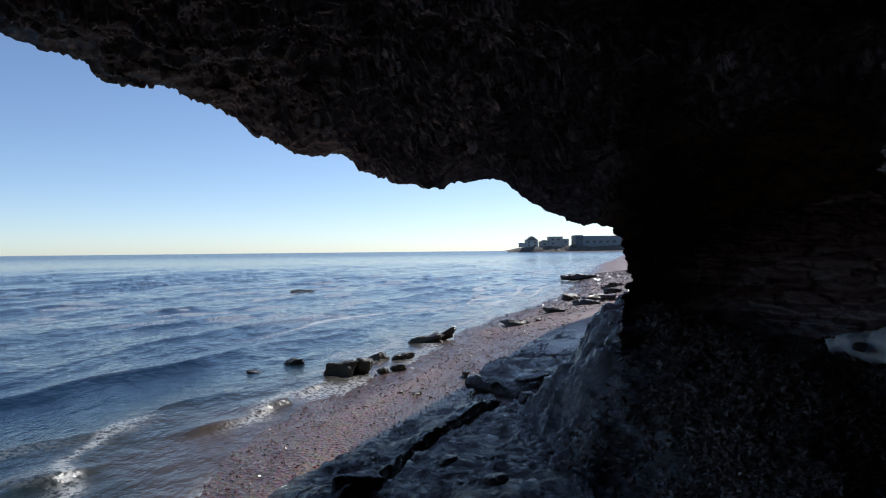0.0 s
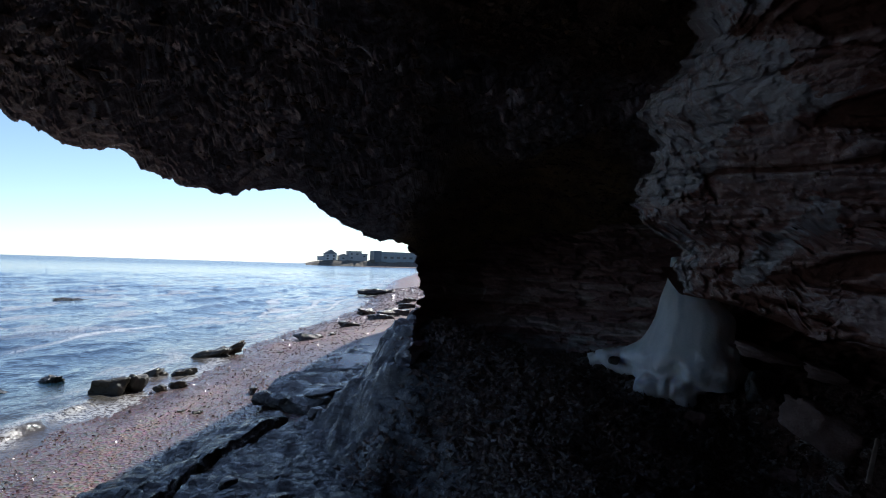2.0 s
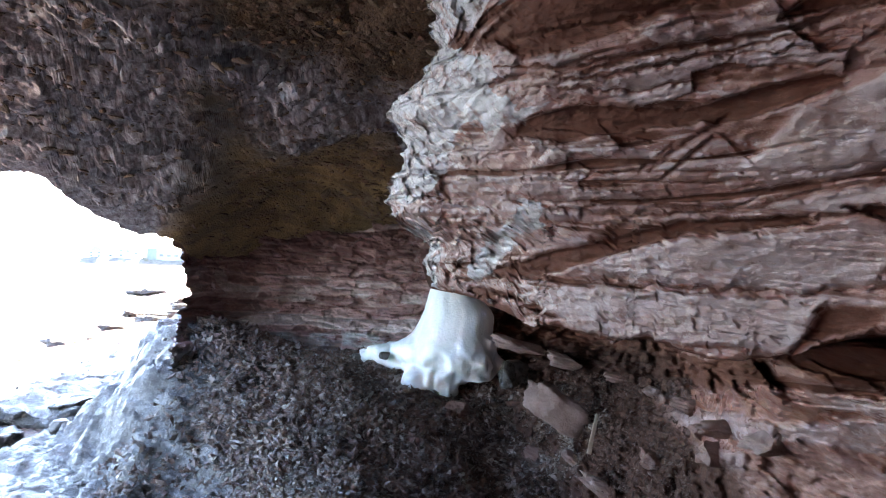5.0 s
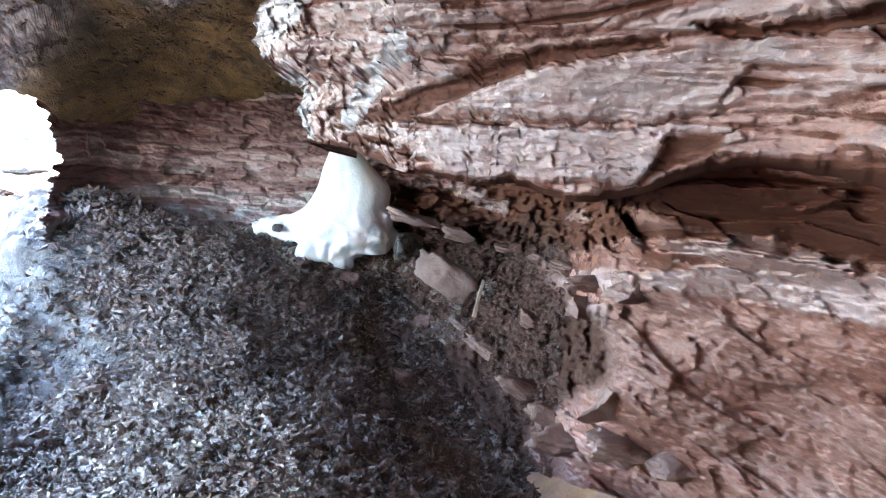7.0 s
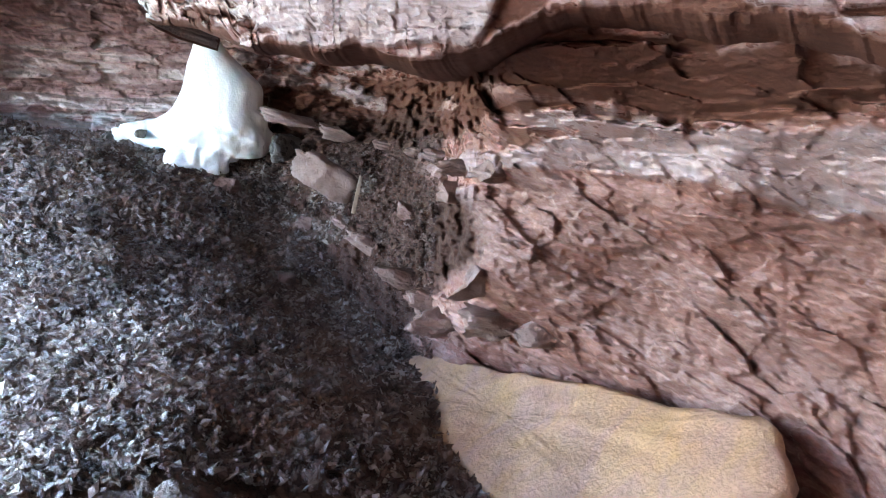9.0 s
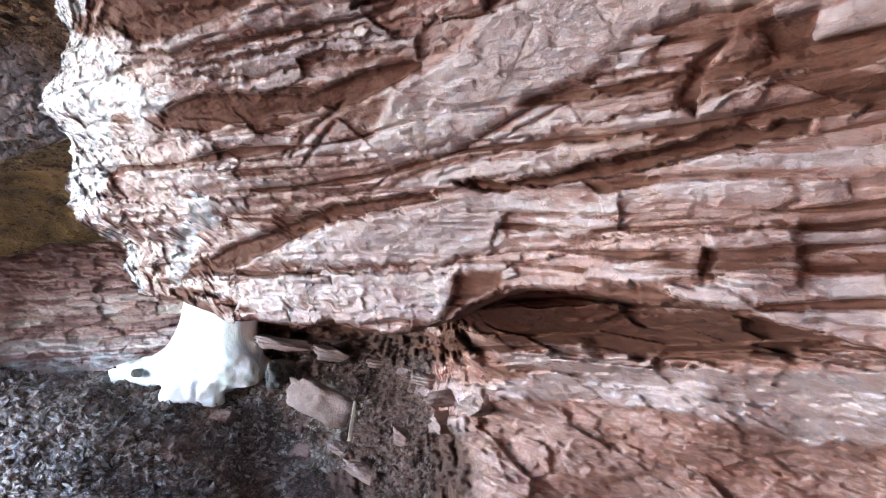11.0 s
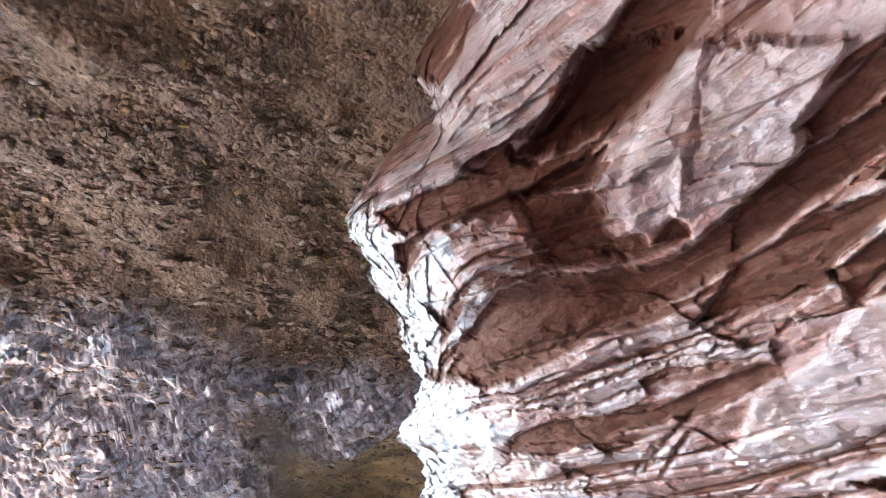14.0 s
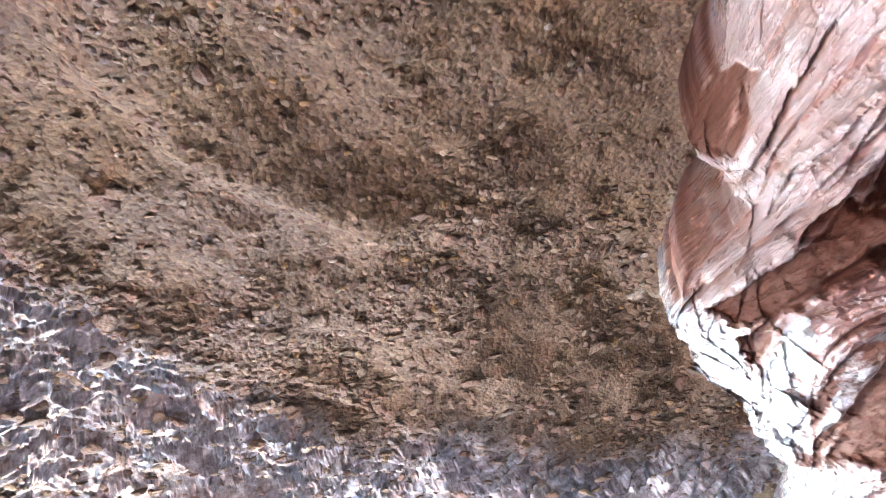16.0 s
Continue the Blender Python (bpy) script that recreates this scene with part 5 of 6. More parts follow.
hollow(FOOT_HOLLOWS, [(44.0, -2.8), (47.5, -3.1), (49.7, -4.4), (49.6, -5.5), (47.1, -4.6), (44.8, -4.0)], -0.10, 0.0, 0.9, 0.0, 0.3)
hollow(FOOT_HOLLOWS, [(54.4, -5.5), (56.2, -5.1), (56.7, -6.3), (56.4, -7.3), (54.7, -6.7)], -0.08, 0.2, 0.35, 0.0, 0.3)
hollow(FOOT_HOLLOWS, [(52.1, -10.2), (55.8, -11.0), (56.1, -12.0), (52.9, -11.4)], -0.05, 0.0, 0.9, 0.0, 0.3)
hollow(FOOT_HOLLOWS, [(55.8, -10.2), (60.5, -11.2), (60.7, -12.8), (57.7, -12.6), (55.9, -11.7)], -0.05, 0.0, 0.9, 0.0, 0.3)
hollow(FOOT_HOLLOWS, [(55.1, -12.9), (58.5, -13.7), (58.4, -15.3), (55.5, -14.4)], -0.06, 0.0, 0.9, 0.0, 0.3)
hollow(FOOT_HOLLOWS, [(49.7, -7.8), (53.6, -8.4), (54.0, -9.6), (51.3, -9.1)], -0.05, 0.0, 0.8, 0.0, 0.3)

build_wall_east()
build_wall_foot()
build_wall_north()
build_ceiling()
build_floor()

# ---- outside: beach, sea, cliff ----
SEA = -0.45


def ground_height(x, y):
    inland = x - SHORE_X(y)
    z = SEA + np.where(inland > 0, 0.12 * np.minimum(inland, 2.5) + 0.05 * np.clip(inland - 2.5, 0, 5) + 0.01 * np.maximum(inland - 6, 0), 0.10 * np.maximum(inland, -30))
    near = smooth(60, 20, np.hypot(x, y))
    z = z + near * (0.018 * fbm(x * 0.8, y * 0.8, 0 * x, 4, 111) + 0.012 * fbm(x * 5, y * 5, 0 * x, 3, 112))
    rock = smooth(0.6, 1.0, inland) * smooth(12, 9.5, y) * (np.hypot(x, y) < 14)
    z = z + (np.minimum(z, -0.36) - z) * rock
    return np.where((0.914 * x - 0.407 * y > -2.6) & (np.hypot(x, y) < 7), np.minimum(z, -0.75), z)


def build_ground():
    az = np.radians(np.concatenate([np.linspace(-180, -50, 40)[:-1], np.linspace(-50, 50, 420), np.linspace(50, 180, 40)[1:]]))[:, None]
    dist = np.concatenate([[0.0, 2.0], np.geomspace(3.0, 60, 330), np.geomspace(64, 4500, 60)])[None, :]
    x, y = dist * np.sin(az), dist * np.cos(az)
    z = ground_height(x, y)
    wet = smooth(1.3, 0.2, x - SHORE_X(y) + 0.4 * fbm(x * 0.7, y * 0.7, 0 * x, 3, 113))
    wet = np.maximum(wet, smooth(0.8, 1.5, x - SHORE_X(y)) * smooth(17, 12, y) * (dist < 30))
    me = sheet_mesh("ground", np.stack([x, y, z], -1), BEACH, True, {"wet": wet})
    setting("ground", me, "pinkish shingle beach running down into the sea", "beach")


def breaker(x, y):
    """The low wave that breaks along the near beach, 0 to 1: steep towards the shore, long behind."""
    q = x - curve([3, 6.1, 6.7, 7.9, 9.2, 10.6, 12], [-4.6, -3.44, -3.23, -2.57, -2.05, -1.75, -1.5], y) + 0.07 * fbm(x * 1.5, y * 1.5, 0 * x, 3, 139)
    k = np.where(q > 0, np.exp(-(q / 0.07) ** 2), np.exp(-(q / 0.4) ** 2))
    return k * smooth(3.5, 5.0, y) * smooth(11.5, 9.0, y) * smooth(-0.9, 0.1, fbm(x * 0.4, y * 0.9, 0 * x, 2, 138) + 0.25)


def wave_height(x, y):
    d = np.hypot(x, y)
    off = np.maximum(SHORE_X(y) - x, 0)
    a = smooth(0.0, 2.5, off)
    # swell rolls in nearly along the shore
    s = 0.93 * x - 0.36 * y + 0.9 * fbm(x * 0.22, y * 0.22, 0 * x, 3, 121)
    crest = 1 - np.abs(np.sin(s * 1.05))
    h = 0.12 * (crest ** 2 - 0.3) * smooth(-0.7, 0.4, fbm(x * 0.25, y * 0.1, 0 * x, 2, 129)) + 0.035 * np.sin(s * 1.05 + 1.1 + 0.6 * np.sin(y * 0.3))
    h = h + 0.03 * fbm(x * 0.9, y * 0.45, 0 * x, 4, 122) + 0.012 * fbm(x * 3, y * 1.6, 0 * x, 3, 123)
    return h * a * (0.6 + 0.4 * smooth(4, 14, d)) + 0.13 * breaker(x, y)


def build_sea():
    az = np.radians(np.concatenate([np.linspace(-150, -45, 50)[:-1], np.linspace(-45, 40, 620)]))[:, None]
    dist = np.concatenate([np.geomspace(3.2, 120, 520), np.geomspace(125, 4500, 70)])[None, :]
    x, y = dist * np.sin(az), dist * np.cos(az)
    h = wave_height(x, y) * smooth(160, 40, dist)
    off = SHORE_X(y) - x
    shoal = smooth(4.5, -0.3, off + 0.5 * fbm(x * 0.6, y * 0.6, 0 * x, 3, 124))
    edge = off + 0.35 * fbm(x * 0.9, y * 0.9, 0 * x, 3, 125)
    wide = 0.08 + 0.012 * np.clip(y, 0, 60)
    foam = np.exp(-((edge - wide) / wide) ** 2) * smooth(-0.5, 0.2, fbm(x * 0.5, y * 0.35, 0 * x, 2, 126))
    foam = foam + np.exp(-((edge - 4.5 * wide) / (0.8 * wide)) ** 2) * smooth(0.0, 0.4, fbm(x * 0.4, y * 0.3, 0 * x, 2, 116)) * smooth(8, 14, y)
    crest = smooth(0.045, 0.07, h) * smooth(0.0, 0.45, fbm(x * 0.35, y * 0.18, 0 * x, 2, 127)) * smooth(26, 4, off) * smooth(0.8, 2.0, off)
    s, c = 0.93 * x - 0.36 * y, 0.36 * x + 0.93 * y
    caps = 0.8 * smooth(0.6, 0.8, fbm(s * 0.8, c * 0.4, 0 * x, 3, 117) + 0.5 * vnoise(s * 2.2, c * 1.1, 0 * x, 118)) * smooth(40, 12, off) * smooth(0.6, 2.0, off) * smooth(14, 24, y) * smooth(260, 90, y)
    lines = 0
    for at, w in ((1.4, 0.14), (3.0, 0.17), (5.0, 0.18)):
        lines = lines + np.exp(-((off - at + 0.9 * fbm(x * 0.3, y * 0.12, 0 * x, 3, 140 + int(at))) / w) ** 2) * smooth(0.05, 0.3, fbm(y * 0.16 + at, x * 0.1, 0 * x, 3, 150 + int(at)))
    lines = lines * smooth(14, 20, y) * smooth(110, 50, y)
    roll = smooth(0.72, 0.95, breaker(x, y)) * smooth(-0.15, 0.25, fbm(x * 2.5, y * 1.4, 0 * x, 3, 137))
    foam = np.clip(0.6 * foam + 0.15 * crest + 0.8 * caps + 1.2 * lines + 1.3 * roll + 0.5 * np.exp(-((edge - 1.5) / 0.14) ** 2) * smooth(0.1, 0.5, fbm(x * 0.6, y * 0.3, 0 * x, 2, 128)), 0, 1)
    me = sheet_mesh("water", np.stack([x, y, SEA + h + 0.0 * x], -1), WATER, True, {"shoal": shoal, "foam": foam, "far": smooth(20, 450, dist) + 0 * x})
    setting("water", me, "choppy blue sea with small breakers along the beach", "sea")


def build_cliff():
    """The cliff north of the cave, its top over the cave, and unseen plain rock added behind to limit the light."""
    s = np.linspace(0, 1, 90)[:, None]
    v = np.linspace(0, 1, 40)[None, :]
    y = 7.2 + 140 * s ** 1.6
    x0 = curve([7, 12, 20, 30, 50, 80, 150], [2.75, 4.2, 7.8, 14.0, 25, 41, 76], y)
    z = -1.0 + 7.2 * v + 0 * s
    x = x0 + 0.35 * fbm(y * 0.5, z * 0.8, 0 * y, 4, 131) + 0.10 * (z - 3) * 0.5
    me = sheet_mesh("cliff_face", np.stack([x, y + 0 * z, z], -1), FAR_ROCK, False, {"bed": 0.5 + 0 * x, "ledge": 0 * x})
    setting("cliff_face", me, "red layered sea cliff beyond the cave", "cliff")
    top = [(-9, -14), (-3.4, 2.2), (-2.6, 4.0), (-1.6, 5.2), (-0.4, 5.9), (0.6, 6.5), (2.3, 7.2), (3.6, 12), (6.9, 20), (13, 30), (24, 50), (40, 80), (75, 147), (90, 147), (90, -14)]
    bm = bmesh.new()
    lower = [bm.verts.new((a, b, 6.05)) for a, b in top]
    upper = [bm.verts.new((a, b, 6.6)) for a, b in top]
    bm.faces.new(lower[::-1])
    bm.faces.new(upper)
    for i in range(len(top)):
        j = (i + 1) % len(top)
        bm.faces.new((lower[i], lower[j], upper[j], upper[i]))
    me = bpy.data.meshes.new("cliff_top")
    bm.to_mesh(me)
    bm.free()
    me.materials.append(FAR_ROCK)
    setting("cliff_top", me, "grassless cliff top above the cave", "cliff")
    # unseen rock added to shut out light; its seaward end narrows the mouth
    u = np.linspace(0, 1, 90)[:, None]
    w = np.linspace(0, 1, 30)[None, :]
    a = np.radians(20 + 281 * u)
    rr = curve([20, 45, 90, 125, 160, 215, 301], [8.6, 9.4, 9.0, 7.0, 5.4, 4.6, 5.4], 20 + 281 * u) + 0.25 * fbm(u * 14, w * 4, 0 * u * w, 3, 132)
    me = sheet_mesh("wall_unseen", np.stack([QX + rr * np.sin(a), QY + rr * np.cos(a), -1.2 + 7.5 * w + 0 * u], -1), FAR_ROCK, True, {"bed": 0.5 + 0 * rr, "ledge": 0 * rr})
    setting("wall_unseen", me, "unseen plain rock added at the back and seaward side to limit the light", "rock wall")


build_ground()
build_sea()
build_cliff()

# ---- things: stones, slabs, ice ----
GREY_SLAB = mat_slab("pale_sandstone_slab", (0.25, 0.168, 0.152), (0.13, 0.065, 0.047), 0.7)
OCHRE_SLAB = mat_slab("ochre_sandstone_slab", (0.38, 0.222, 0.165), (0.44, 0.26, 0.095), 0.68, 0.42, 0.5)
WET_SLAB = mat_slab("wet_brown_slab", (0.15, 0.095, 0.08), (0.07, 0.045, 0.035), 0.5, 0.16)
RED_STONE = mat_slab("red_stone", (0.16, 0.085, 0.07), (0.10, 0.05, 0.04), 0.5)
DARK_STONE = mat_slab("wet_dark_stone", (0.045, 0.038, 0.035), (0.07, 0.06, 0.045), 0.4, 0.18)
WEED_STONE = mat_slab("weedy_shore_stone", (0.05, 0.043, 0.035), (0.06, 0.055, 0.025), 0.6, 0.18)
DRIFTWOOD = mat_plain("weathered_driftwood", (0.27, 0.2, 0.155), 0.7, 0.3, 14)
BLUE_PLASTIC = mat_plain("faded_blue_plastic", (0.11, 0.17, 0.24), 0.35, 0.3, 20)


def boulder_mesh(name, size, material, seed, n=9, power=3.0, rough=0.12, layers=0.0, cuts=3):
    """A rounded, chipped block about its own middle, size in metres along x, y, z."""
    bm = bmesh.new()
    bmesh.ops.create_cube(bm, size=2)
    bmesh.ops.subdivide_edges(bm, edges=bm.edges[:], cuts=n, use_grid_fill=True)
    v = np.array([q.co[:] for q in bm.verts])
    k = (np.abs(v) ** power).sum(1) ** (1 / power)
    v = v / k[:, None]
    rng = np.random.default_rng(seed)
    for _ in range(cuts):
        d = rng.normal(size=3) * np.array([1, 1, 0.5])
        d /= np.linalg.norm(d)
        v = v - d * np.maximum(v @ d - rng.uniform(0.55, 0.85), 0)[:, None]
    o = rng.uniform(-90, 90, 3)
    q = v * np.asarray(size) / min(size)
    w = 1 + rough * fbm(q[:, 0] * 0.9 + o[0], q[:, 1] * 0.9 + o[1], q[:, 2] * 0.9 + o[2], 4, seed)
    v = v * w[:, None]
    if layers:
        st = np.floor(v[:, 2] * layers + 0.5 * vnoise(v[:, 0] * 2, v[:, 1] * 2, v[:, 2] * 0, seed))
        f = 1 + 0.10 * _hash(st.astype(np.int64), np.zeros(len(st), np.int64), np.zeros(len(st), np.int64), seed)
        v[:, 0] *= f
        v[:, 1] *= f
    v = v * np.asarray(size) / 2
    for q, c in zip(bm.verts, v):
        q.co = c
    for f in bm.faces:
        f.smooth = True
    me = bpy.data.meshes.new(name)
    bm.to_mesh(me)
    bm.free()
    me.materials.append(material)
    return me


def boulder(name, at, size, turn, material, label, category, seed, group="", **more):
    ob = new(name, boulder_mesh(name, size, material, seed, **more))
    ob.matrix_world = pose(*at, *turn)
    return tagged(ob, label, category, group)


def plate_mesh(name, outline, thick, material, seed, rough=0.02, rings=9, sides=72, tilt=(0.0, 0.0)):
    """A flat slab: outline of corners in its own plane, worn edges, uneven top; tilt: rise per metre along x and y."""
    pts = np.asarray(outline, float)
    closed = np.vstack([pts, pts[:1]])
    run = np.concatenate([[0], np.cumsum(np.hypot(*np.diff(closed, axis=0).T))])
    s = np.linspace(0, run[-1], sides, endpoint=False)
    px, py = np.interp(s, run, closed[:, 0]), np.interp(s, run, closed[:, 1])
    mx, my = pts[:, 0].mean(), pts[:, 1].mean()
    wob = 1 + 0.03 * fbm(px * 5 + seed, py * 5, 0 * px, 3, seed)
    rows = []
    steps = [(k, 0.0) for k in np.linspace(0.02, 0.97, rings)] + [(0.995, -0.12), (1.01, -0.45), (0.99, -0.8), (0.93, -1.0), (0.3, -1.05)]
    for k, h in steps:
        x, y = mx + (px - mx) * k * wob, my + (py - my) * k * wob
        z = rough * fbm(x * 2.2 + seed, y * 2.2, 0 * x, 4, seed + 1) + rough * 0.5 * ridged(x * 6, y * 6, 0 * x, 2, seed + 2)
        edge = 1 + 0.015 * vnoise(x * 9, y * 9, 0 * x + h * 7, seed + 3) if h else 1
        rows.append(np.stack([x * edge, y * edge, z + h * thick + tilt[0] * (x - mx) + tilt[1] * (y - my)], -1))
    P = np.stack(rows, 0)
    return sheet_mesh(name, P, material, False, None, cyclic=True)


def plate(name, outline, z, thick, material, label, category, seed, group="", **more):
    ob = new(name, plate_mesh(name, outline, thick, material, seed, **more))
    ob.location = (0, 0, z)
    return tagged(ob, label, category, group)


def build_ice():
    """A frozen seep: a bell of ice that hangs from the wall's foot and spreads over the rubble."""
    root = thing("frozen_seep", "white bell of ice under the hanging rock, rusty foot", "ice", (4.12, 5.15, 0.36))
    root.rotation_euler = (0, 0, radians(-36))
    a = np.linspace(0, 2 * np.pi, 140, endpoint=False)[None, :]
    h = np.linspace(0, 1.2, 110)[:, None]
    wide = curve([0, 0.15, 0.3, 0.42, 0.66, 0.8, 1.0, 1.25, 1.62], [0.38, 0.42, 0.43, 0.40, 0.345, 0.26, 0.13, 0.07, 0.05], h)
    lean = curve([0, 0.3, 0.42, 0.66, 0.8, 1.0, 1.62], [0.02, -0.03, -0.04, 0.0, -0.05, -0.11, -0.12], h)
    flute = 0.004 * np.sin(a * 11 + 2.5 * vnoise(np.cos(a) * 2, np.sin(a) * 2, h * 1.2, 141)) + 0.035 * fbm(np.cos(a) * 2.5, np.sin(a) * 2.5, h * 0.7, 3, 142)
    lump = 0.16 * fbm(np.cos(a) * 3, np.sin(a) * 3, h * 6, 4, 143) * smooth(0.5, 0.1, h)
    skirt = 0.24 * np.exp(-((h - 0.22) / 0.14) ** 2) * np.exp(-((np.abs(a - np.pi)) / 0.6) ** 2)
    r = wide * (1 + flute + lump) + skirt
    P = np.stack([r * np.cos(a) + lean, r * np.sin(a) * 0.8, h + 0.20 + 0 * a], -1)
    P = np.concatenate([P[:1] * np.array([0.02, 0.02, 1.0]), P, P[-1:] * np.array([0.02, 0.02, 1.0])], 0)
    bm = bmesh.new()
    bm.from_mesh(sheet_mesh("column", P, ICE, False, None, True))
    for k, (at, size) in enumerate((((-0.50, 0.02, 0.42), (0.56, 0.42, 0.26)), ((-0.70, 0.02, 0.40), (0.44, 0.30, 0.24)), ((-0.90, 0.04, 0.38), (0.18, 0.18, 0.15)), ((0.22, -0.06, 0.42), (0.40, 0.4, 0.46)),
                                    ((-0.30, -0.20, 0.16), (0.38, 0.34, 0.32)), ((-0.14, -0.22, 0.14), (0.34, 0.3, 0.30)), ((-0.16, -0.14, 0.28), (0.62, 0.34, 0.26)))):
        lump = boulder_mesh("lump", size, ICE, 150 + k, n=11, power=2.6, rough=0.28, cuts=4)
        lump.transform(Matrix.Translation(at))
        bm.from_mesh(lump)
    body = part("column", bm, ICE, root)
    melt = body.modifiers.new("melt", "REMESH")
    melt.mode, melt.voxel_size, melt.use_smooth_shade = "VOXEL", 0.016, True
    even = body.modifiers.new("even", "SMOOTH")
    even.factor, even.iterations = 0.5, 4
    # first: dark lump in place of a hole in the ice; second: a stone
    for at, size in (((-0.70, -0.15, 0.41), (0.10, 0.1, 0.07)), ((-0.99, -0.02, 0.36), (0.1, 0.09, 0.08))):
        ob = part("dark_lump", boulder_mesh("dark_lump", size, DARK_STONE, 158, n=6, power=3, rough=0.2), DARK_STONE, root, "dark lump in the ice, for a hole and a stone")
        ob.location = at
    return root


def build_cave_things():
    build_ice()
    # slab that leans against the mud slope
    boulder("leaning_slab", tuple(polar(np.array([44.4]), np.array([-11.2]), np.array([5.3]))[0]), (0.52, 0.12, 0.25), (18, 30, -42), GREY_SLAB, "pale grey slab leaning on the mud slope under the wall", "rock", 161, n=10, power=6, rough=0.18)
    stick = new("driftwood_stick", plate_mesh("driftwood_stick", [(-0.014, -0.13), (0.016, -0.13), (0.012, 0.0), (0.014, 0.14), (-0.008, 0.15), (-0.012, 0.0)], 0.02, DRIFTWOOD, 162, rough=0.004, rings=4, sides=40))
    stick.matrix_world = Matrix.Translation(polar(np.array([47.5]), np.array([-13.1]), np.array([4.68]))[0].tolist()) @ pose(0, 0, 0, 70, 14, -40)
    tagged(stick, "thin grey stick standing on the mud slope", "driftwood")
    blocks = []
    blocks += [
        (56.9, -14.0, (0.30, 0.22, 0.18), (6, 14, -30), GREY_SLAB, "pale broken block wedged in the bank"),
        (57.6, -11.6, (0.34, 0.2, 0.12), (4, 8, -26), GREY_SLAB, "pale cracked block at the foot of the wall"),
        (55.0, -10.4, (0.34, 0.2, 0.10), (4, 10, -30), GREY_SLAB, "pale cracked block at the foot of the wall"),
        (60.4, -12.2, (0.26, 0.2, 0.12), (4, 8, -20), GREY_SLAB, "pale cracked block at the foot of the wall"),
        (41.2, -6.1, (0.62, 0.24, 0.12), (4, 14, -40), GREY_SLAB, "pale flat block beside the ice"),
        (45.5, -7.2, (0.5, 0.3, 0.14), (4, 14, -40), GREY_SLAB, "pale flat block on the mud slope"),
        (48.8, -17.4, (0.66, 0.2, 0.13), (10, 26, -46), GREY_SLAB, "thin wet ledge along the mud slope"),
    ]
    blocks += [
        (52.4, -20.6, (0.5, 0.22, 0.16), (8, 24, -44), GREY_SLAB, "thin wet ledge along the mud slope"),
        (43.2, -15.0, (0.34, 0.2, 0.16), (0, 20, -40), RED_STONE, "small red block on the mud slope"),
        (52.1, -14.9, (0.22, 0.16, 0.12), (10, 24, -30), RED_STONE, "small red block on the mud slope"),
        (56.0, -24.4, (0.5, 0.3, 0.2), (0, 10, -30), RED_STONE, "layered red block behind the ochre slab"),
        (60.6, -24.6, (0.44, 0.3, 0.18), (0, 8, -24), GREY_SLAB, "layered pale block behind the ochre slab"),
        (65.0, -25.2, (0.4, 0.26, 0.16), (4, 6, -14), GREY_SLAB, "layered pale block behind the ochre slab"),
        (59.4, -21.5, (0.34, 0.2, 0.2), (8, 12, -20), GREY_SLAB, "pale chipped block at the corner of the bank"),
    ]
    blocks += [
        # dark block added where the shaded cavity right of the ice is
        (40.9, -8.6, (0.4, 0.34, 0.3), (10, 0, 40), DARK_STONE, "dark wet block beside the ice"),
        (36.6, -11.6, (0.34, 0.22, 0.16), (0, 8, 20), RED_STONE, "small red stone below the ice"),
    ]
    blocks += [
        (46.4, -15.4, (0.42, 0.18, 0.10), (8, 24, -44), GREY_SLAB, "thin wet ledge along the mud slope"),
        (54.2, -22.4, (0.34, 0.2, 0.12), (8, 20, -40), RED_STONE, "layered red block behind the ochre slab"),
        (49.6, -8.3, (0.34, 0.18, 0.08), (4, 12, -34), GREY_SLAB, "pale cracked block at the foot of the wall"),
        (52.4, -9.4, (0.30, 0.18, 0.09), (4, 12, -30), GREY_SLAB, "pale cracked block at the foot of the wall"),
        (55.6, -12.2, (0.22, 0.16, 0.09), (6, 16, -30), GREY_SLAB, "pale cracked block at the foot of the wall"),
    ]
    blocks = [(foot_point(az, el, 0.02) if az > 42 else tuple(polar(np.array([az]), np.array([el]), np.array([6.2]))[0]), size, turn, m, label) for az, el, size, turn, m, label in blocks]
    for k, (at, size, turn, m, label) in enumerate(blocks):
        boulder("rock_block", at, tuple(0.85 * q for q in size), turn, m, label, "rock", 170 + k, "blocks along the wall", n=12, power=16, rough=0.2, layers=5, cuts=12)
    rng = np.random.default_rng(163)
    m = 26000
    az, el = rng.uniform(33, 55, m), -8 - 30 * rng.random(m) ** 1.2
    r = table(LOW_AZ, LOW_EL, LOW_R, az, el)
    at = polar(az, el, r - 0.02)
    to = np.array([QX, QY, QZ]) - at
    to = to / np.linalg.norm(to, axis=1)[:, None] + np.array([0, 0, 0.8])
    to /= np.linalg.norm(to, axis=1)[:, None]
    me = scatter_mesh("slope_chips", at, to, 0.005 + 0.02 * rng.random(m) ** 3, chip_shapes(12, 164), DIRT, 165, 0.1, 0.7)
    tagged(new("slope_chips", me), "muddy stone chips on the slope under the wall", "gravel", kind="stuff")
    # wet gravel that runs up against the foot of the wall
    m = 36000
    az, el = rng.uniform(30, 50, m), -9.5 - 26 * rng.random(m) ** 1.1
    keep = az + 0.9 * (el + 10) * -0.35 < 47 + 3 * vnoise(az * 0.5, el * 0.5, 0 * az, 166)
    az, el = az[keep], el[keep]
    m = len(az)
    r = table(LOW_AZ, LOW_EL, LOW_R, az, el)
    at = polar(az, el, r - 0.05)
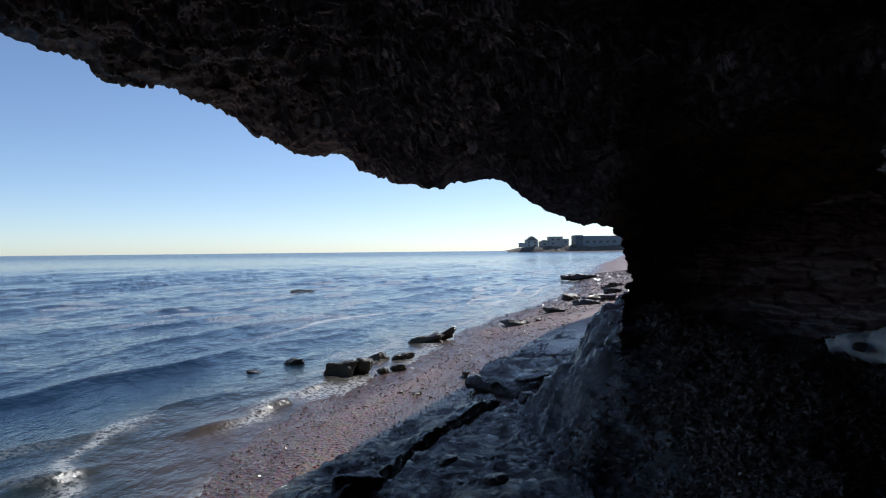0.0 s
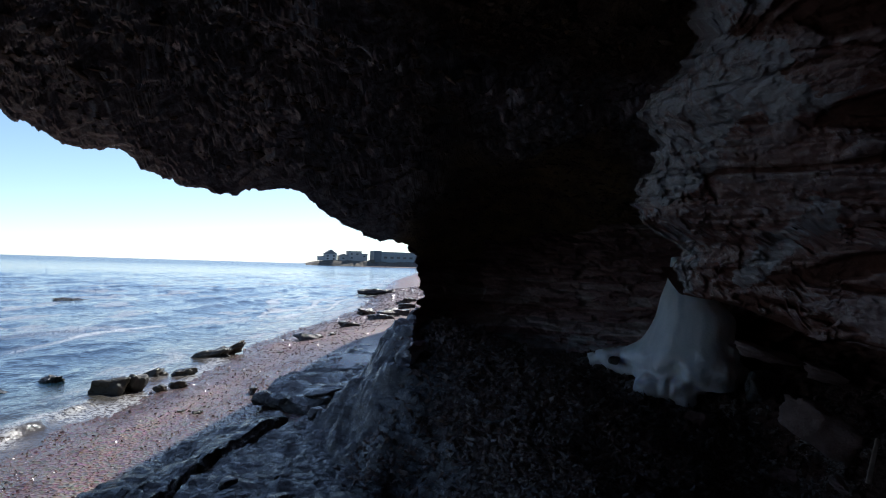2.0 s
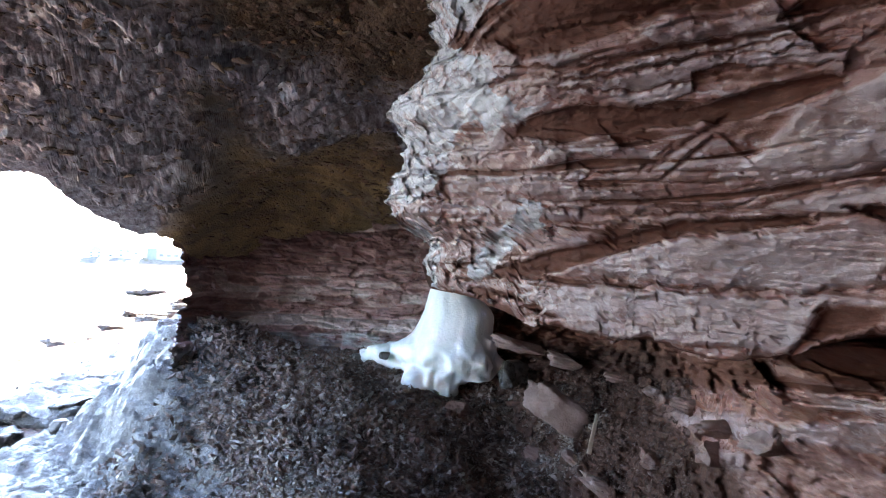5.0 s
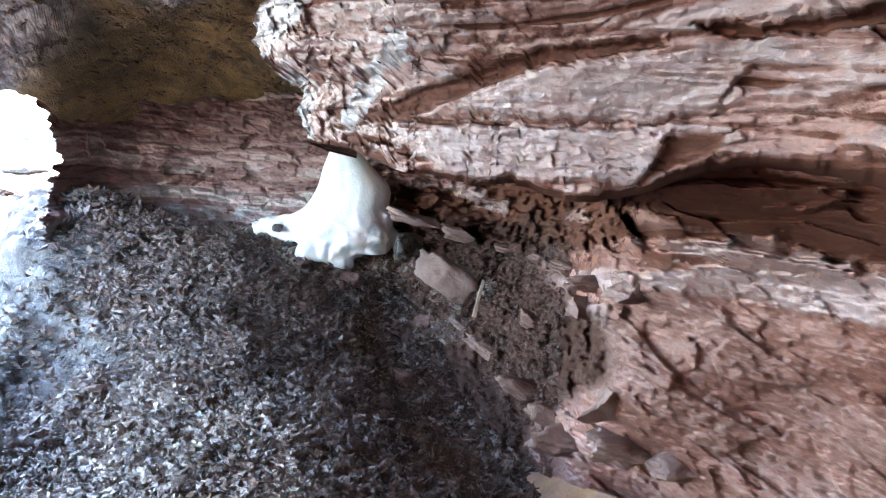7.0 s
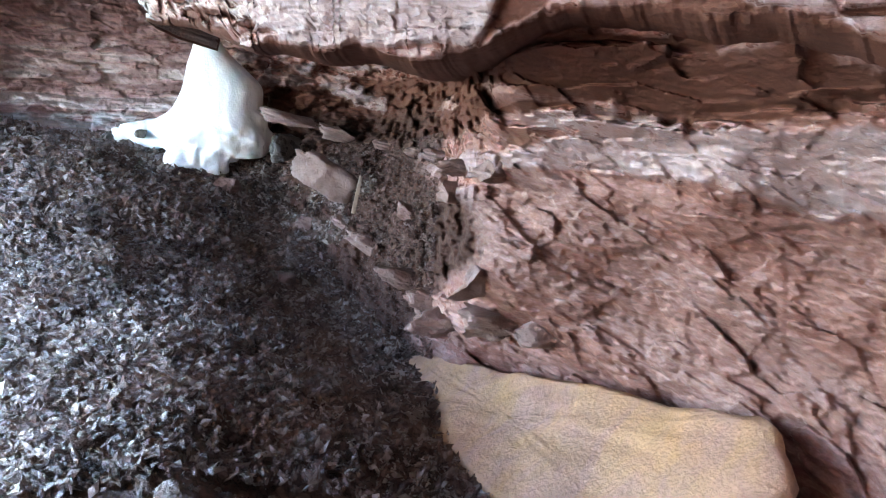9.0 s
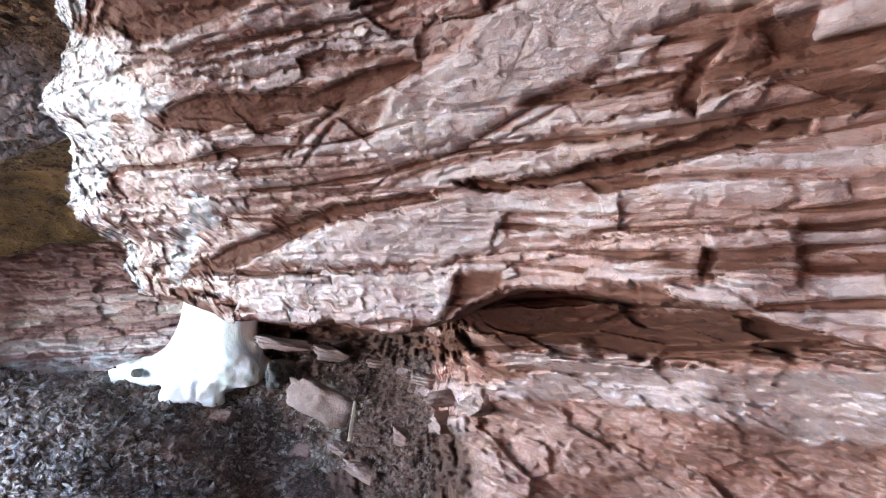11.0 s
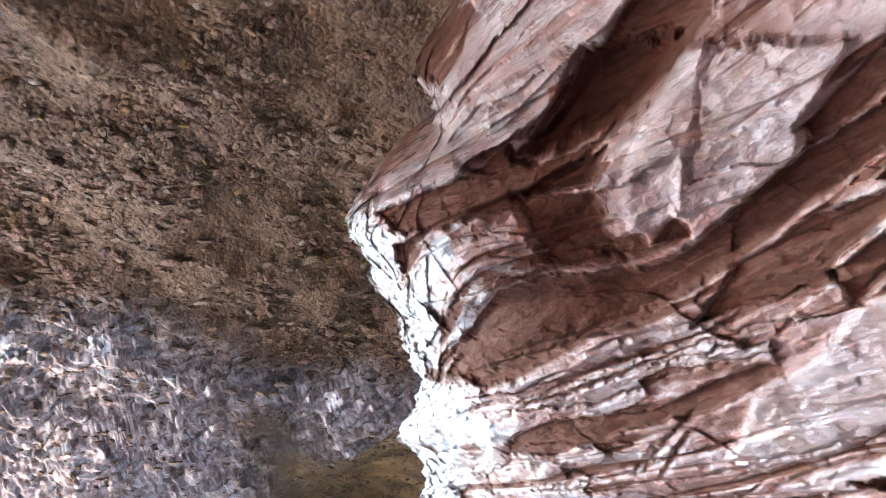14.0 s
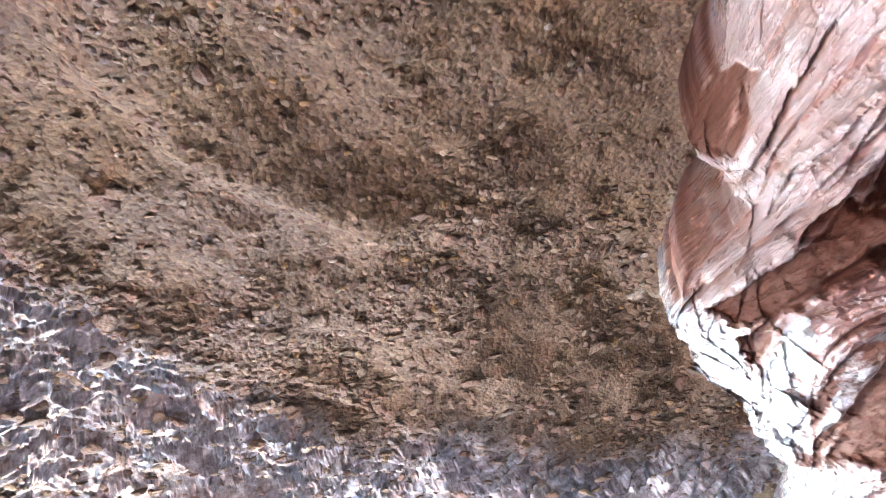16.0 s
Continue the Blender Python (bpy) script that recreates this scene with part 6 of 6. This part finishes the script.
    at[:, 2] = np.maximum(at[:, 2], floor_height(at[:, 0], at[:, 1]) + 0.03)
    me = scatter_mesh("bank_gravel", at, np.tile([0.0, 0.0, 1.0], (m, 1)), 0.012 + 0.036 * rng.random(m) ** 2.4, chip_shapes(14, 167), RUBBLE, 168, 0.25, 0.8)
    tagged(new("bank_gravel", me), "wet brown gravel and weed heaped against the bank", "gravel", kind="stuff")
    # the long ochre slab
    plate("ochre_slab", [(2.92, 2.2), (3.2, 2.24), (3.12, 1.75), (2.98, 1.25), (2.84, 0.67), (2.66, 0.04), (2.4, -0.1), (2.12, 0.2), (2.2, 0.82), (2.42, 1.2), (2.62, 1.58)], -0.10, 0.12, OCHRE_SLAB,
          "long tilted ochre-stained sandstone slab leaning on the bank", "rock", 181, rough=0.02, rings=12, sides=110, tilt=(0.365, -0.35))
    # mud bank before it
    a = np.linspace(0, 2 * np.pi, 90, endpoint=False)[None, :]
    k = np.linspace(0.02, 1, 40)[:, None]
    x, y = 1.95 + 0.75 * k * np.cos(a) + 0.3 * k * np.sin(a), 1.25 + 0.7 * k * np.sin(a)
    z = -0.36 + 0.16 * (1 - k ** 2.4) + 0.02 * fbm(x * 4, y * 4, 0 * x, 4, 182)
    tagged(new("mud_bank", sheet_mesh("mud_bank", np.stack([x, y, z], -1), DIRT, False, None, True)), "smooth wet red mud bank before the slab", "mud")
    stones = []
    stones += [
        ((2.98, 2.55), (0.46, 0.20, 0.07), 10, RED_STONE),
        ((3.40, 3.50), (0.26, 0.2, 0.16), 60, RED_STONE),
        ((1.38, 2.95), (0.18, 0.10, 0.05), 30, WET_SLAB),
        ((1.58, 3.37), (0.26, 0.12, 0.06), 15, WET_SLAB),
        ((1.65, 4.40), (0.24, 0.17, 0.06), -10, RED_STONE),
        ((1.75, 3.30), (0.2, 0.12, 0.07), 80, RED_STONE),
        ((1.18, 2.62), (0.5, 0.12, 0.06), 55, WET_SLAB),
    ]
    stones += [
        ((1.42, 2.66), (0.2, 0.1, 0.05), 40, WET_SLAB),
        ((2.55, 4.35), (0.42, 0.2, 0.035), 15, WET_SLAB),
        ((2.5, 4.1), (0.3, 0.14, 0.03), 5, WET_SLAB),
        ((2.45, 3.2), (0.3, 0.22, 0.08), 35, DARK_STONE),
        ((2.2, 5.2), (0.3, 0.2, 0.08), 5, DARK_STONE),
        ((2.85, 3.1), (0.24, 0.16, 0.09), 75, RED_STONE),
        ((3.1, 4.4), (0.22, 0.16, 0.1), 20, RED_STONE),
    ]
    stones += [
        ((1.1, 3.8), (0.26, 0.14, 0.05), 40, DARK_STONE),
    ]
    for k, ((x, y), size, turn, m) in enumerate(stones):
        z = float(floor_height(np.array([x]), np.array([y]))[0]) + 0.01 + size[2] * 0.15
        lab = {"red_stone": "flat red stone on the wet gravel", "wet_brown_slab": "wet brown flat stone on the wet gravel"}.get(m.name, "dark wet stone on the gravel")
        boulder("floor_stone", (x, y, z), size, (5 - k % 5 * 3, 4 - k % 3 * 5, turn), m, lab, "stone", 190 + k, "stones on the cave floor", n=9, power=6, rough=0.22, layers=3, cuts=8)
    rng = np.random.default_rng(211)
    for k in range(16):
        x, y = 2.30 + rng.uniform(-0.16, 0.16), 1.72 + rng.uniform(-0.1, 0.1)
        s = rng.uniform(0.035, 0.075)
        boulder("pebble", (x, y, -0.22 + rng.uniform(0, 0.04)), (s, s * 0.75, s * 0.6), tuple(rng.uniform(-40, 40, 3)), DARK_STONE if k % 3 else GREY_SLAB,
                "small grey pebble in a heap by the slab", "pebble", 212 + k, "pebble heap", n=3, power=3, rough=0.15)
    scrap = plate("plastic_scrap", [(1.86, 2.70), (1.94, 2.64), (2.05, 2.60), (2.06, 2.66), (1.97, 2.71), (1.9, 2.75)], -0.20, 0.02, BLUE_PLASTIC, "crumpled faded blue plastic scrap in the gravel", "litter", 230, rough=0.02, rings=5, sides=36)


build_cave_things()


def build_shore_things():
    # the flat shelf that the cliff's shadow covers
    plate("shelf_slab", [(-2.6, 2.5), (-1.75, 4.0), (-1.38, 5.2), (-0.80, 6.5), (-0.05, 8.0), (0.55, 8.6), (0.75, 8.25), (0.2, 7.3), (-0.16, 6.55), (-0.66, 5.1), (-1.1, 4.0), (-1.7, 2.4)], -0.245, 0.16, SHELF,
          "long wet grey rock slab along the beach", "rock", 241, rough=0.034, rings=40, sides=420, tilt=(0.12, -0.06))
    plate("shelf_slab", [(-1.5, 2.2), (-1.0, 4.0), (-0.58, 5.1), (-0.09, 6.5), (0.28, 7.2), (0.8, 8.1), (1.1, 8.7), (1.9, 8.7), (1.5, 6.9), (1.3, 5.8), (1.1, 4.6), (0.5, 2.6)], -0.27, 0.25, SHELF,
          "wet grey rock pavement at the cave's edge", "rock", 242, rough=0.034, rings=60, sides=420)
    plate("shelf_slab", [(0.3, 9.0), (1.0, 8.7), (1.9, 8.8), (3.0, 11.0), (3.9, 14.5), (2.75, 14.3), (1.55, 11.8), (0.7, 10.2)], -0.17, 0.2, SHELF,
          "wet grey rock sheet in the cliff's shadow", "rock", 243, rough=0.05, rings=20, sides=160)
    shelf = []
    shelf += [
        ((1.25, 9.0, -0.17), (0.5, 0.32, 0.13), (4, -6, 20), "flat dark slab lying on the shelf"),
        ((1.5, 8.8, -0.12), (0.3, 0.2, 0.12), (0, 0, 30), "small dark stone on the shelf"),
        ((0.98, 7.75, -0.14), (0.2, 0.15, 0.14), (0, 0, 10), "small dark stone on the shelf"),
        ((-0.66, 5.12, -0.18), (0.40, 0.16, 0.14), (0, 6, 30), "dark block at the slab's edge"),
        ((0.05, 5.62, -0.19), (0.16, 0.12, 0.08), (0, 0, 60), "small dark stone on the shelf"),
        ((0.42, 5.15, -0.19), (0.2, 0.14, 0.07), (0, 0, 20), "small dark stone on the shelf"),
    ]
    for k, (at, size, turn, label) in enumerate(shelf):
        boulder("shelf_stone", at, size, turn, DARK_STONE, label, "stone", 250 + k, "stones on the shelf", n=7, power=4, rough=0.15)
    rocks = []
    rocks += [
        ((-1.70, 11.0, -0.42), (0.66, 0.46, 0.40), (0, -8, 20), "smooth wet boulder in the shallows"),
        ((-1.36, 11.15, -0.36), (0.26, 0.26, 0.46), (6, 16, -10), "upright weedy rock in the shallows"),
        ((-1.30, 12.5, -0.45), (0.8, 0.3, 0.2), (0, -14, 24), "long weedy rock awash at the waterline"),
        ((-0.75, 12.6, -0.42), (0.5, 0.2, 0.14), (0, -10, 24), "long weedy rock awash at the waterline"),
        ((-0.45, 14.9, -0.44), (0.9, 0.4, 0.24), (0, -10, 20), "long layered rock at the waterline"),
        ((0.05, 15.3, -0.36), (0.6, 0.3, 0.22), (0, -22, 24), "tilted layered rock at the waterline"),
        ((-2.8, 12.45, -0.48), (0.45, 0.25, 0.16), (0, 4, 10), "low dark rock awash in the sea"),
    ]
    rocks += [
        ((-3.2, 11.5, -0.5), (0.4, 0.18, 0.1), (0, 4, 10), "low dark rock awash in the sea"),
        ((-0.72, 11.2, -0.37), (0.3, 0.16, 0.12), (0, 0, 20), "small weedy stone at the waterline"),
        ((-0.98, 11.0, -0.38), (0.24, 0.16, 0.1), (0, 0, 50), "small weedy stone at the waterline"),
        ((-7.0, 34.0, -0.5), (1.5, 0.6, 0.36), (0, 3, 5), "dark reef breaking the water"),
        ((1.92, 16.5, -0.28), (0.72, 0.4, 0.26), (0, 4, 10), "dark flat stone on the beach"),
        ((2.5, 16.9, -0.22), (0.2, 0.2, 0.14), (0, 4, 10), "small dark stone on the beach"),
        ((3.3, 19.3, -0.2), (0.7, 0.35, 0.2), (0, 4, 15), "dark flat stone on the beach"),
    ]
    rocks += [
        ((4.6, 21.2, -0.16), (0.9, 0.5, 0.3), (0, 4, 5), "dark flat stone on the beach"),
        ((5.5, 22.3, -0.12), (1.5, 0.7, 0.4), (0, 4, 12), "broad dark rock on the beach"),
        ((4.9, 25.0, -0.2), (0.8, 0.5, 0.25), (0, 4, 12), "dark flat stone on the beach"),
        ((6.9, 26.5, -0.12), (1.1, 0.6, 0.3), (0, 4, 12), "dark flat stone on the beach"),
        ((8.2, 31.0, -0.15), (1.4, 0.7, 0.4), (0, 4, 12), "broad dark rock on the beach"),
        ((9.3, 44.0, -0.25), (2.6, 0.8, 0.4), (0, 2, 8), "low dark reef at the waterline"),
        ((-0.35, 9.0, -0.36), (0.16, 0.1, 0.07), (0, 0, 30), "small stone on the wet shingle"),
    ]
    rocks += [
        ((-0.55, 9.15, -0.37), (0.12, 0.09, 0.06), (0, 0, 70), "small stone on the wet shingle"),
        ((0.36, 10.1, -0.3), (0.16, 0.12, 0.1), (0, 0, 70), "small dark stone on the shingle"),
    ]
    for k, (at, size, turn, label) in enumerate(rocks):
        boulder("beach_rock", at, size, turn, WEED_STONE if at[0] < 1 else DARK_STONE, label, "rock", 260 + k, "rocks along the beach", n=11, power=5, rough=0.24, layers=4, cuts=8)
    # loose shingle
    rng = np.random.default_rng(300)
    m = 26000
    y = 4.0 + 50 * rng.random(m) ** 1.8
    x = SHORE_X(y) - 0.15 + rng.random(m) * (1.9 + 0.07 * y)
    z = ground_height(x, y)
    size = (0.006 + 0.02 * rng.random(m) ** 3) * (0.5 + y / 16)
    me = scatter_mesh("shingle", np.stack([x, y, z], -1), np.tile([0.0, 0.0, 1.0], (m, 1)), size, chip_shapes(12, 301), SHINGLE, 302, 0.15, 0.4)
    tagged(new("shingle", me), "pinkish wet pebbles strewn along the beach", "pebbles", kind="stuff")


def mat_shingle():
    m = Mat("beach_pebbles", rough=0.16)
    m.color(m.ramp(island(m), [(0.0, (0.07, 0.047, 0.04)), (0.4, (0.16, 0.10, 0.086)), (0.75, (0.24, 0.165, 0.145)), (1.0, (0.42, 0.37, 0.34))]))
    return m.m


SHINGLE = mat_shingle()
build_shore_things()


# ---- the headland across the bay ----
def box(bm, x0, x1, y0, y1, z0, z1):
    v = [bm.verts.new((x, y, z)) for z in (z0, z1) for x, y in ((x0, y0), (x1, y0), (x1, y1), (x0, y1))]
    for f in ((3, 2, 1, 0), (4, 5, 6, 7), (0, 1, 5, 4), (1, 2, 6, 5), (2, 3, 7, 6), (3, 0, 4, 7)):
        bm.faces.new([v[i] for i in f])


def box_part(name, span, material, parent, label=""):
    bm = bmesh.new()
    box(bm, *span)
    return part(name, bm, material, parent, label)


def window_part(span, glass, trim, parent):
    pane = box_part("window", span, glass, parent, "dark window pane")
    x0, x1, y0, y1, z0, z1 = span
    return box_part("frame", (x0 - 0.1, x1 + 0.1, y0 + 0.03, y1 + 0.02, z0 - 0.1, z1 + 0.1), trim, pane)


def gable(bm, x0, x1, y0, y1, z0, z1, over=0.4):
    """A gabled roof whose ridge runs along y."""
    xm = (x0 + x1) / 2
    a = [bm.verts.new(p) for p in ((x0 - over, y0 - over, z0), (xm, y0 - over, z1), (x1 + over, y0 - over, z0), (x0 - over, y1 + over, z0), (xm, y1 + over, z1), (x1 + over, y1 + over, z0))]
    for f in ((0, 1, 4, 3), (1, 2, 5, 4), (2, 1, 0), (3, 4, 5), (0, 3, 5, 2)):
        bm.faces.new([a[i] for i in f])


def building(name, label, category, at, walls, roofs, windows, glass, trim):
    """A far building: wall blocks, roofs and rows of windows on its front, all measured from its base."""
    root = thing(name, label, category, at)
    for part_name, span, material, tag in walls:
        box_part(part_name, span, material, root, tag)
    for span, ridge, material, tag in roofs:
        bm = bmesh.new()
        if ridge:
            x0, x1, y0, y1, z0, z1 = span
            gable(bm, x0, x1, y0, y1, z0, z1, 0.7)
        else:
            box(bm, *span)
        part("roof", bm, material, root, tag)
    for x, y, z, w, h in windows:
        window_part((x, x + w, y - 0.12, y + 0.04, z, z + h), glass, trim, root)
    return root


def build_headland():
    rock = mat_plain("tawny_revetment", (0.12, 0.105, 0.085), 0.85, 0.5, 0.5)
    wall_pale = mat_plain("pale_render", (0.48, 0.47, 0.45), 0.8, 0.08, 0.5)
    wall_buff = mat_plain("buff_render", (0.36, 0.345, 0.325), 0.8, 0.08, 0.5)
    wall_blue = mat_plain("blue_grey_cladding", (0.19, 0.235, 0.25), 0.6, 0.12, 0.4)
    dark = mat_plain("dark_cladding", (0.10, 0.125, 0.14), 0.6, 0.12, 0.5)
    roof_dark = mat_plain("dark_roof", (0.2, 0.195, 0.19), 0.7, 0.1, 1)
    roof_buff = mat_plain("weathered_roof", (0.31, 0.29, 0.265), 0.8, 0.1, 1)
    glass = mat_plain("dark_window_glass", (0.05, 0.06, 0.07), 0.15, 0.1, 1)
    u = np.linspace(0, 1, 240)[:, None]
    v = np.linspace(0, 1, 40)[None, :]
    x = 70 + 230 * u
    top = 1.0 + 4.4 * smooth(0, 0.11, u) + 0.5 * fbm(x * 0.12, 0 * x, 0 * x, 4, 311)
    y = 678 + 70 * v + 3.0 * fbm(x * 0.12, v * 3, 0 * u * v, 3, 312)
    z = -1.4 + (top + 1.4) * smooth(0, 0.2, v) + 0.3 * fbm(x * 0.35, y * 0.35, 0 * x * y, 3, 313) * (v < 0.15)
    setting("headland", sheet_mesh("headland", np.stack([x + 0 * v, y, z], -1), rock, False), "low dark headland of boulders across the bay", "headland")

    building("house", "pale two-storey house with a gabled roof on the headland", "house", (96.5, 694, 5.0),
             [("wall", (-6.2, 6.2, 0, 14, 0, 7.0), wall_pale, ""), ("annex", (-13, -6.2, 2, 11, 0, 4.0), wall_pale, "low pale annex")],
             [((-6.2, 6.2, 0, 14, 7.0, 11.6), True, roof_dark, "dark gabled roof"), ((-13.3, -6.2, 1.7, 11.3, 4.0, 4.4), False, roof_dark, "flat annex roof")],
             [(-4.4, 0, 4.0, 2.0, 1.6), (2.0, 0, 4.0, 2.0, 1.6), (-4.4, 0, 1.0, 2.0, 1.6), (2.0, 0, 1.0, 2.0, 1.6), (-1.0, 0, 7.6, 2.0, 1.4)], glass, wall_buff)
    building("house", "buff flat-roofed house with stepped blocks on the headland", "house", (120, 694, 5.0),
             [("wall", (-5, 9, 0, 16, 0, 10.4), wall_buff, ""), ("wing", (9, 15.5, 1, 15, 0, 8.0), wall_buff, "lower side wing"), ("wing", (-14.5, -5, 1.2, 15, 0, 5.4), wall_buff, "low front wing")],
             [((-5.4, 9.4, -0.4, 16.4, 10.4, 10.8), False, roof_buff, "thin flat roof edge"), ((9, 15.9, 0.6, 15.4, 8.0, 8.4), False, roof_buff, "thin flat roof edge"), ((-14.5, -5, 1.2, 15, 5.4, 7.6), True, roof_buff, "low gabled roof")],
             [(-2.8, 0, 6.8, 2.4, 1.6), (3.2, 0, 6.8, 2.4, 1.6), (-2.8, 0, 2.6, 2.4, 1.6), (11, 1, 4.6, 2.2, 1.6), (-11.5, 1.2, 2.0, 2.4, 1.6)], glass, wall_pale)
    building("hall", "long blue-grey hall with a darker end tower on the headland", "building", (160, 692, 4.8),
             [("wall", (-10, 46, 0, 26, 0, 10.8), wall_blue, ""), ("tower", (-18, -10, -0.5, 22, 0, 12.2), dark, "darker end tower")],
             [((-10, 46, -0.3, 26, 10.8, 11.3), False, roof_dark, "dark parapet")],
             [(-7 + 7 * k, 0, 4.0, 3.6, 2.2) for k in range(5)], glass, wall_blue)
    pole = thing("mast", "thin pole between the buildings", "pole", (138.5, 693, 5.0))
    box_part("post", (-0.25, 0.25, 0, 0.5, 0, 9.0), roof_dark, pole)
    boulder("shrub_mound", (139.5, 691, 5.2), (7, 4, 3.4), (0, 0, 0), mat_plain("winter_scrub", (0.11, 0.10, 0.075), 0.9, 0.4, 1), "brown winter scrub between the buildings", "shrub", 320, n=8, power=2.3, rough=0.4)


build_headland()
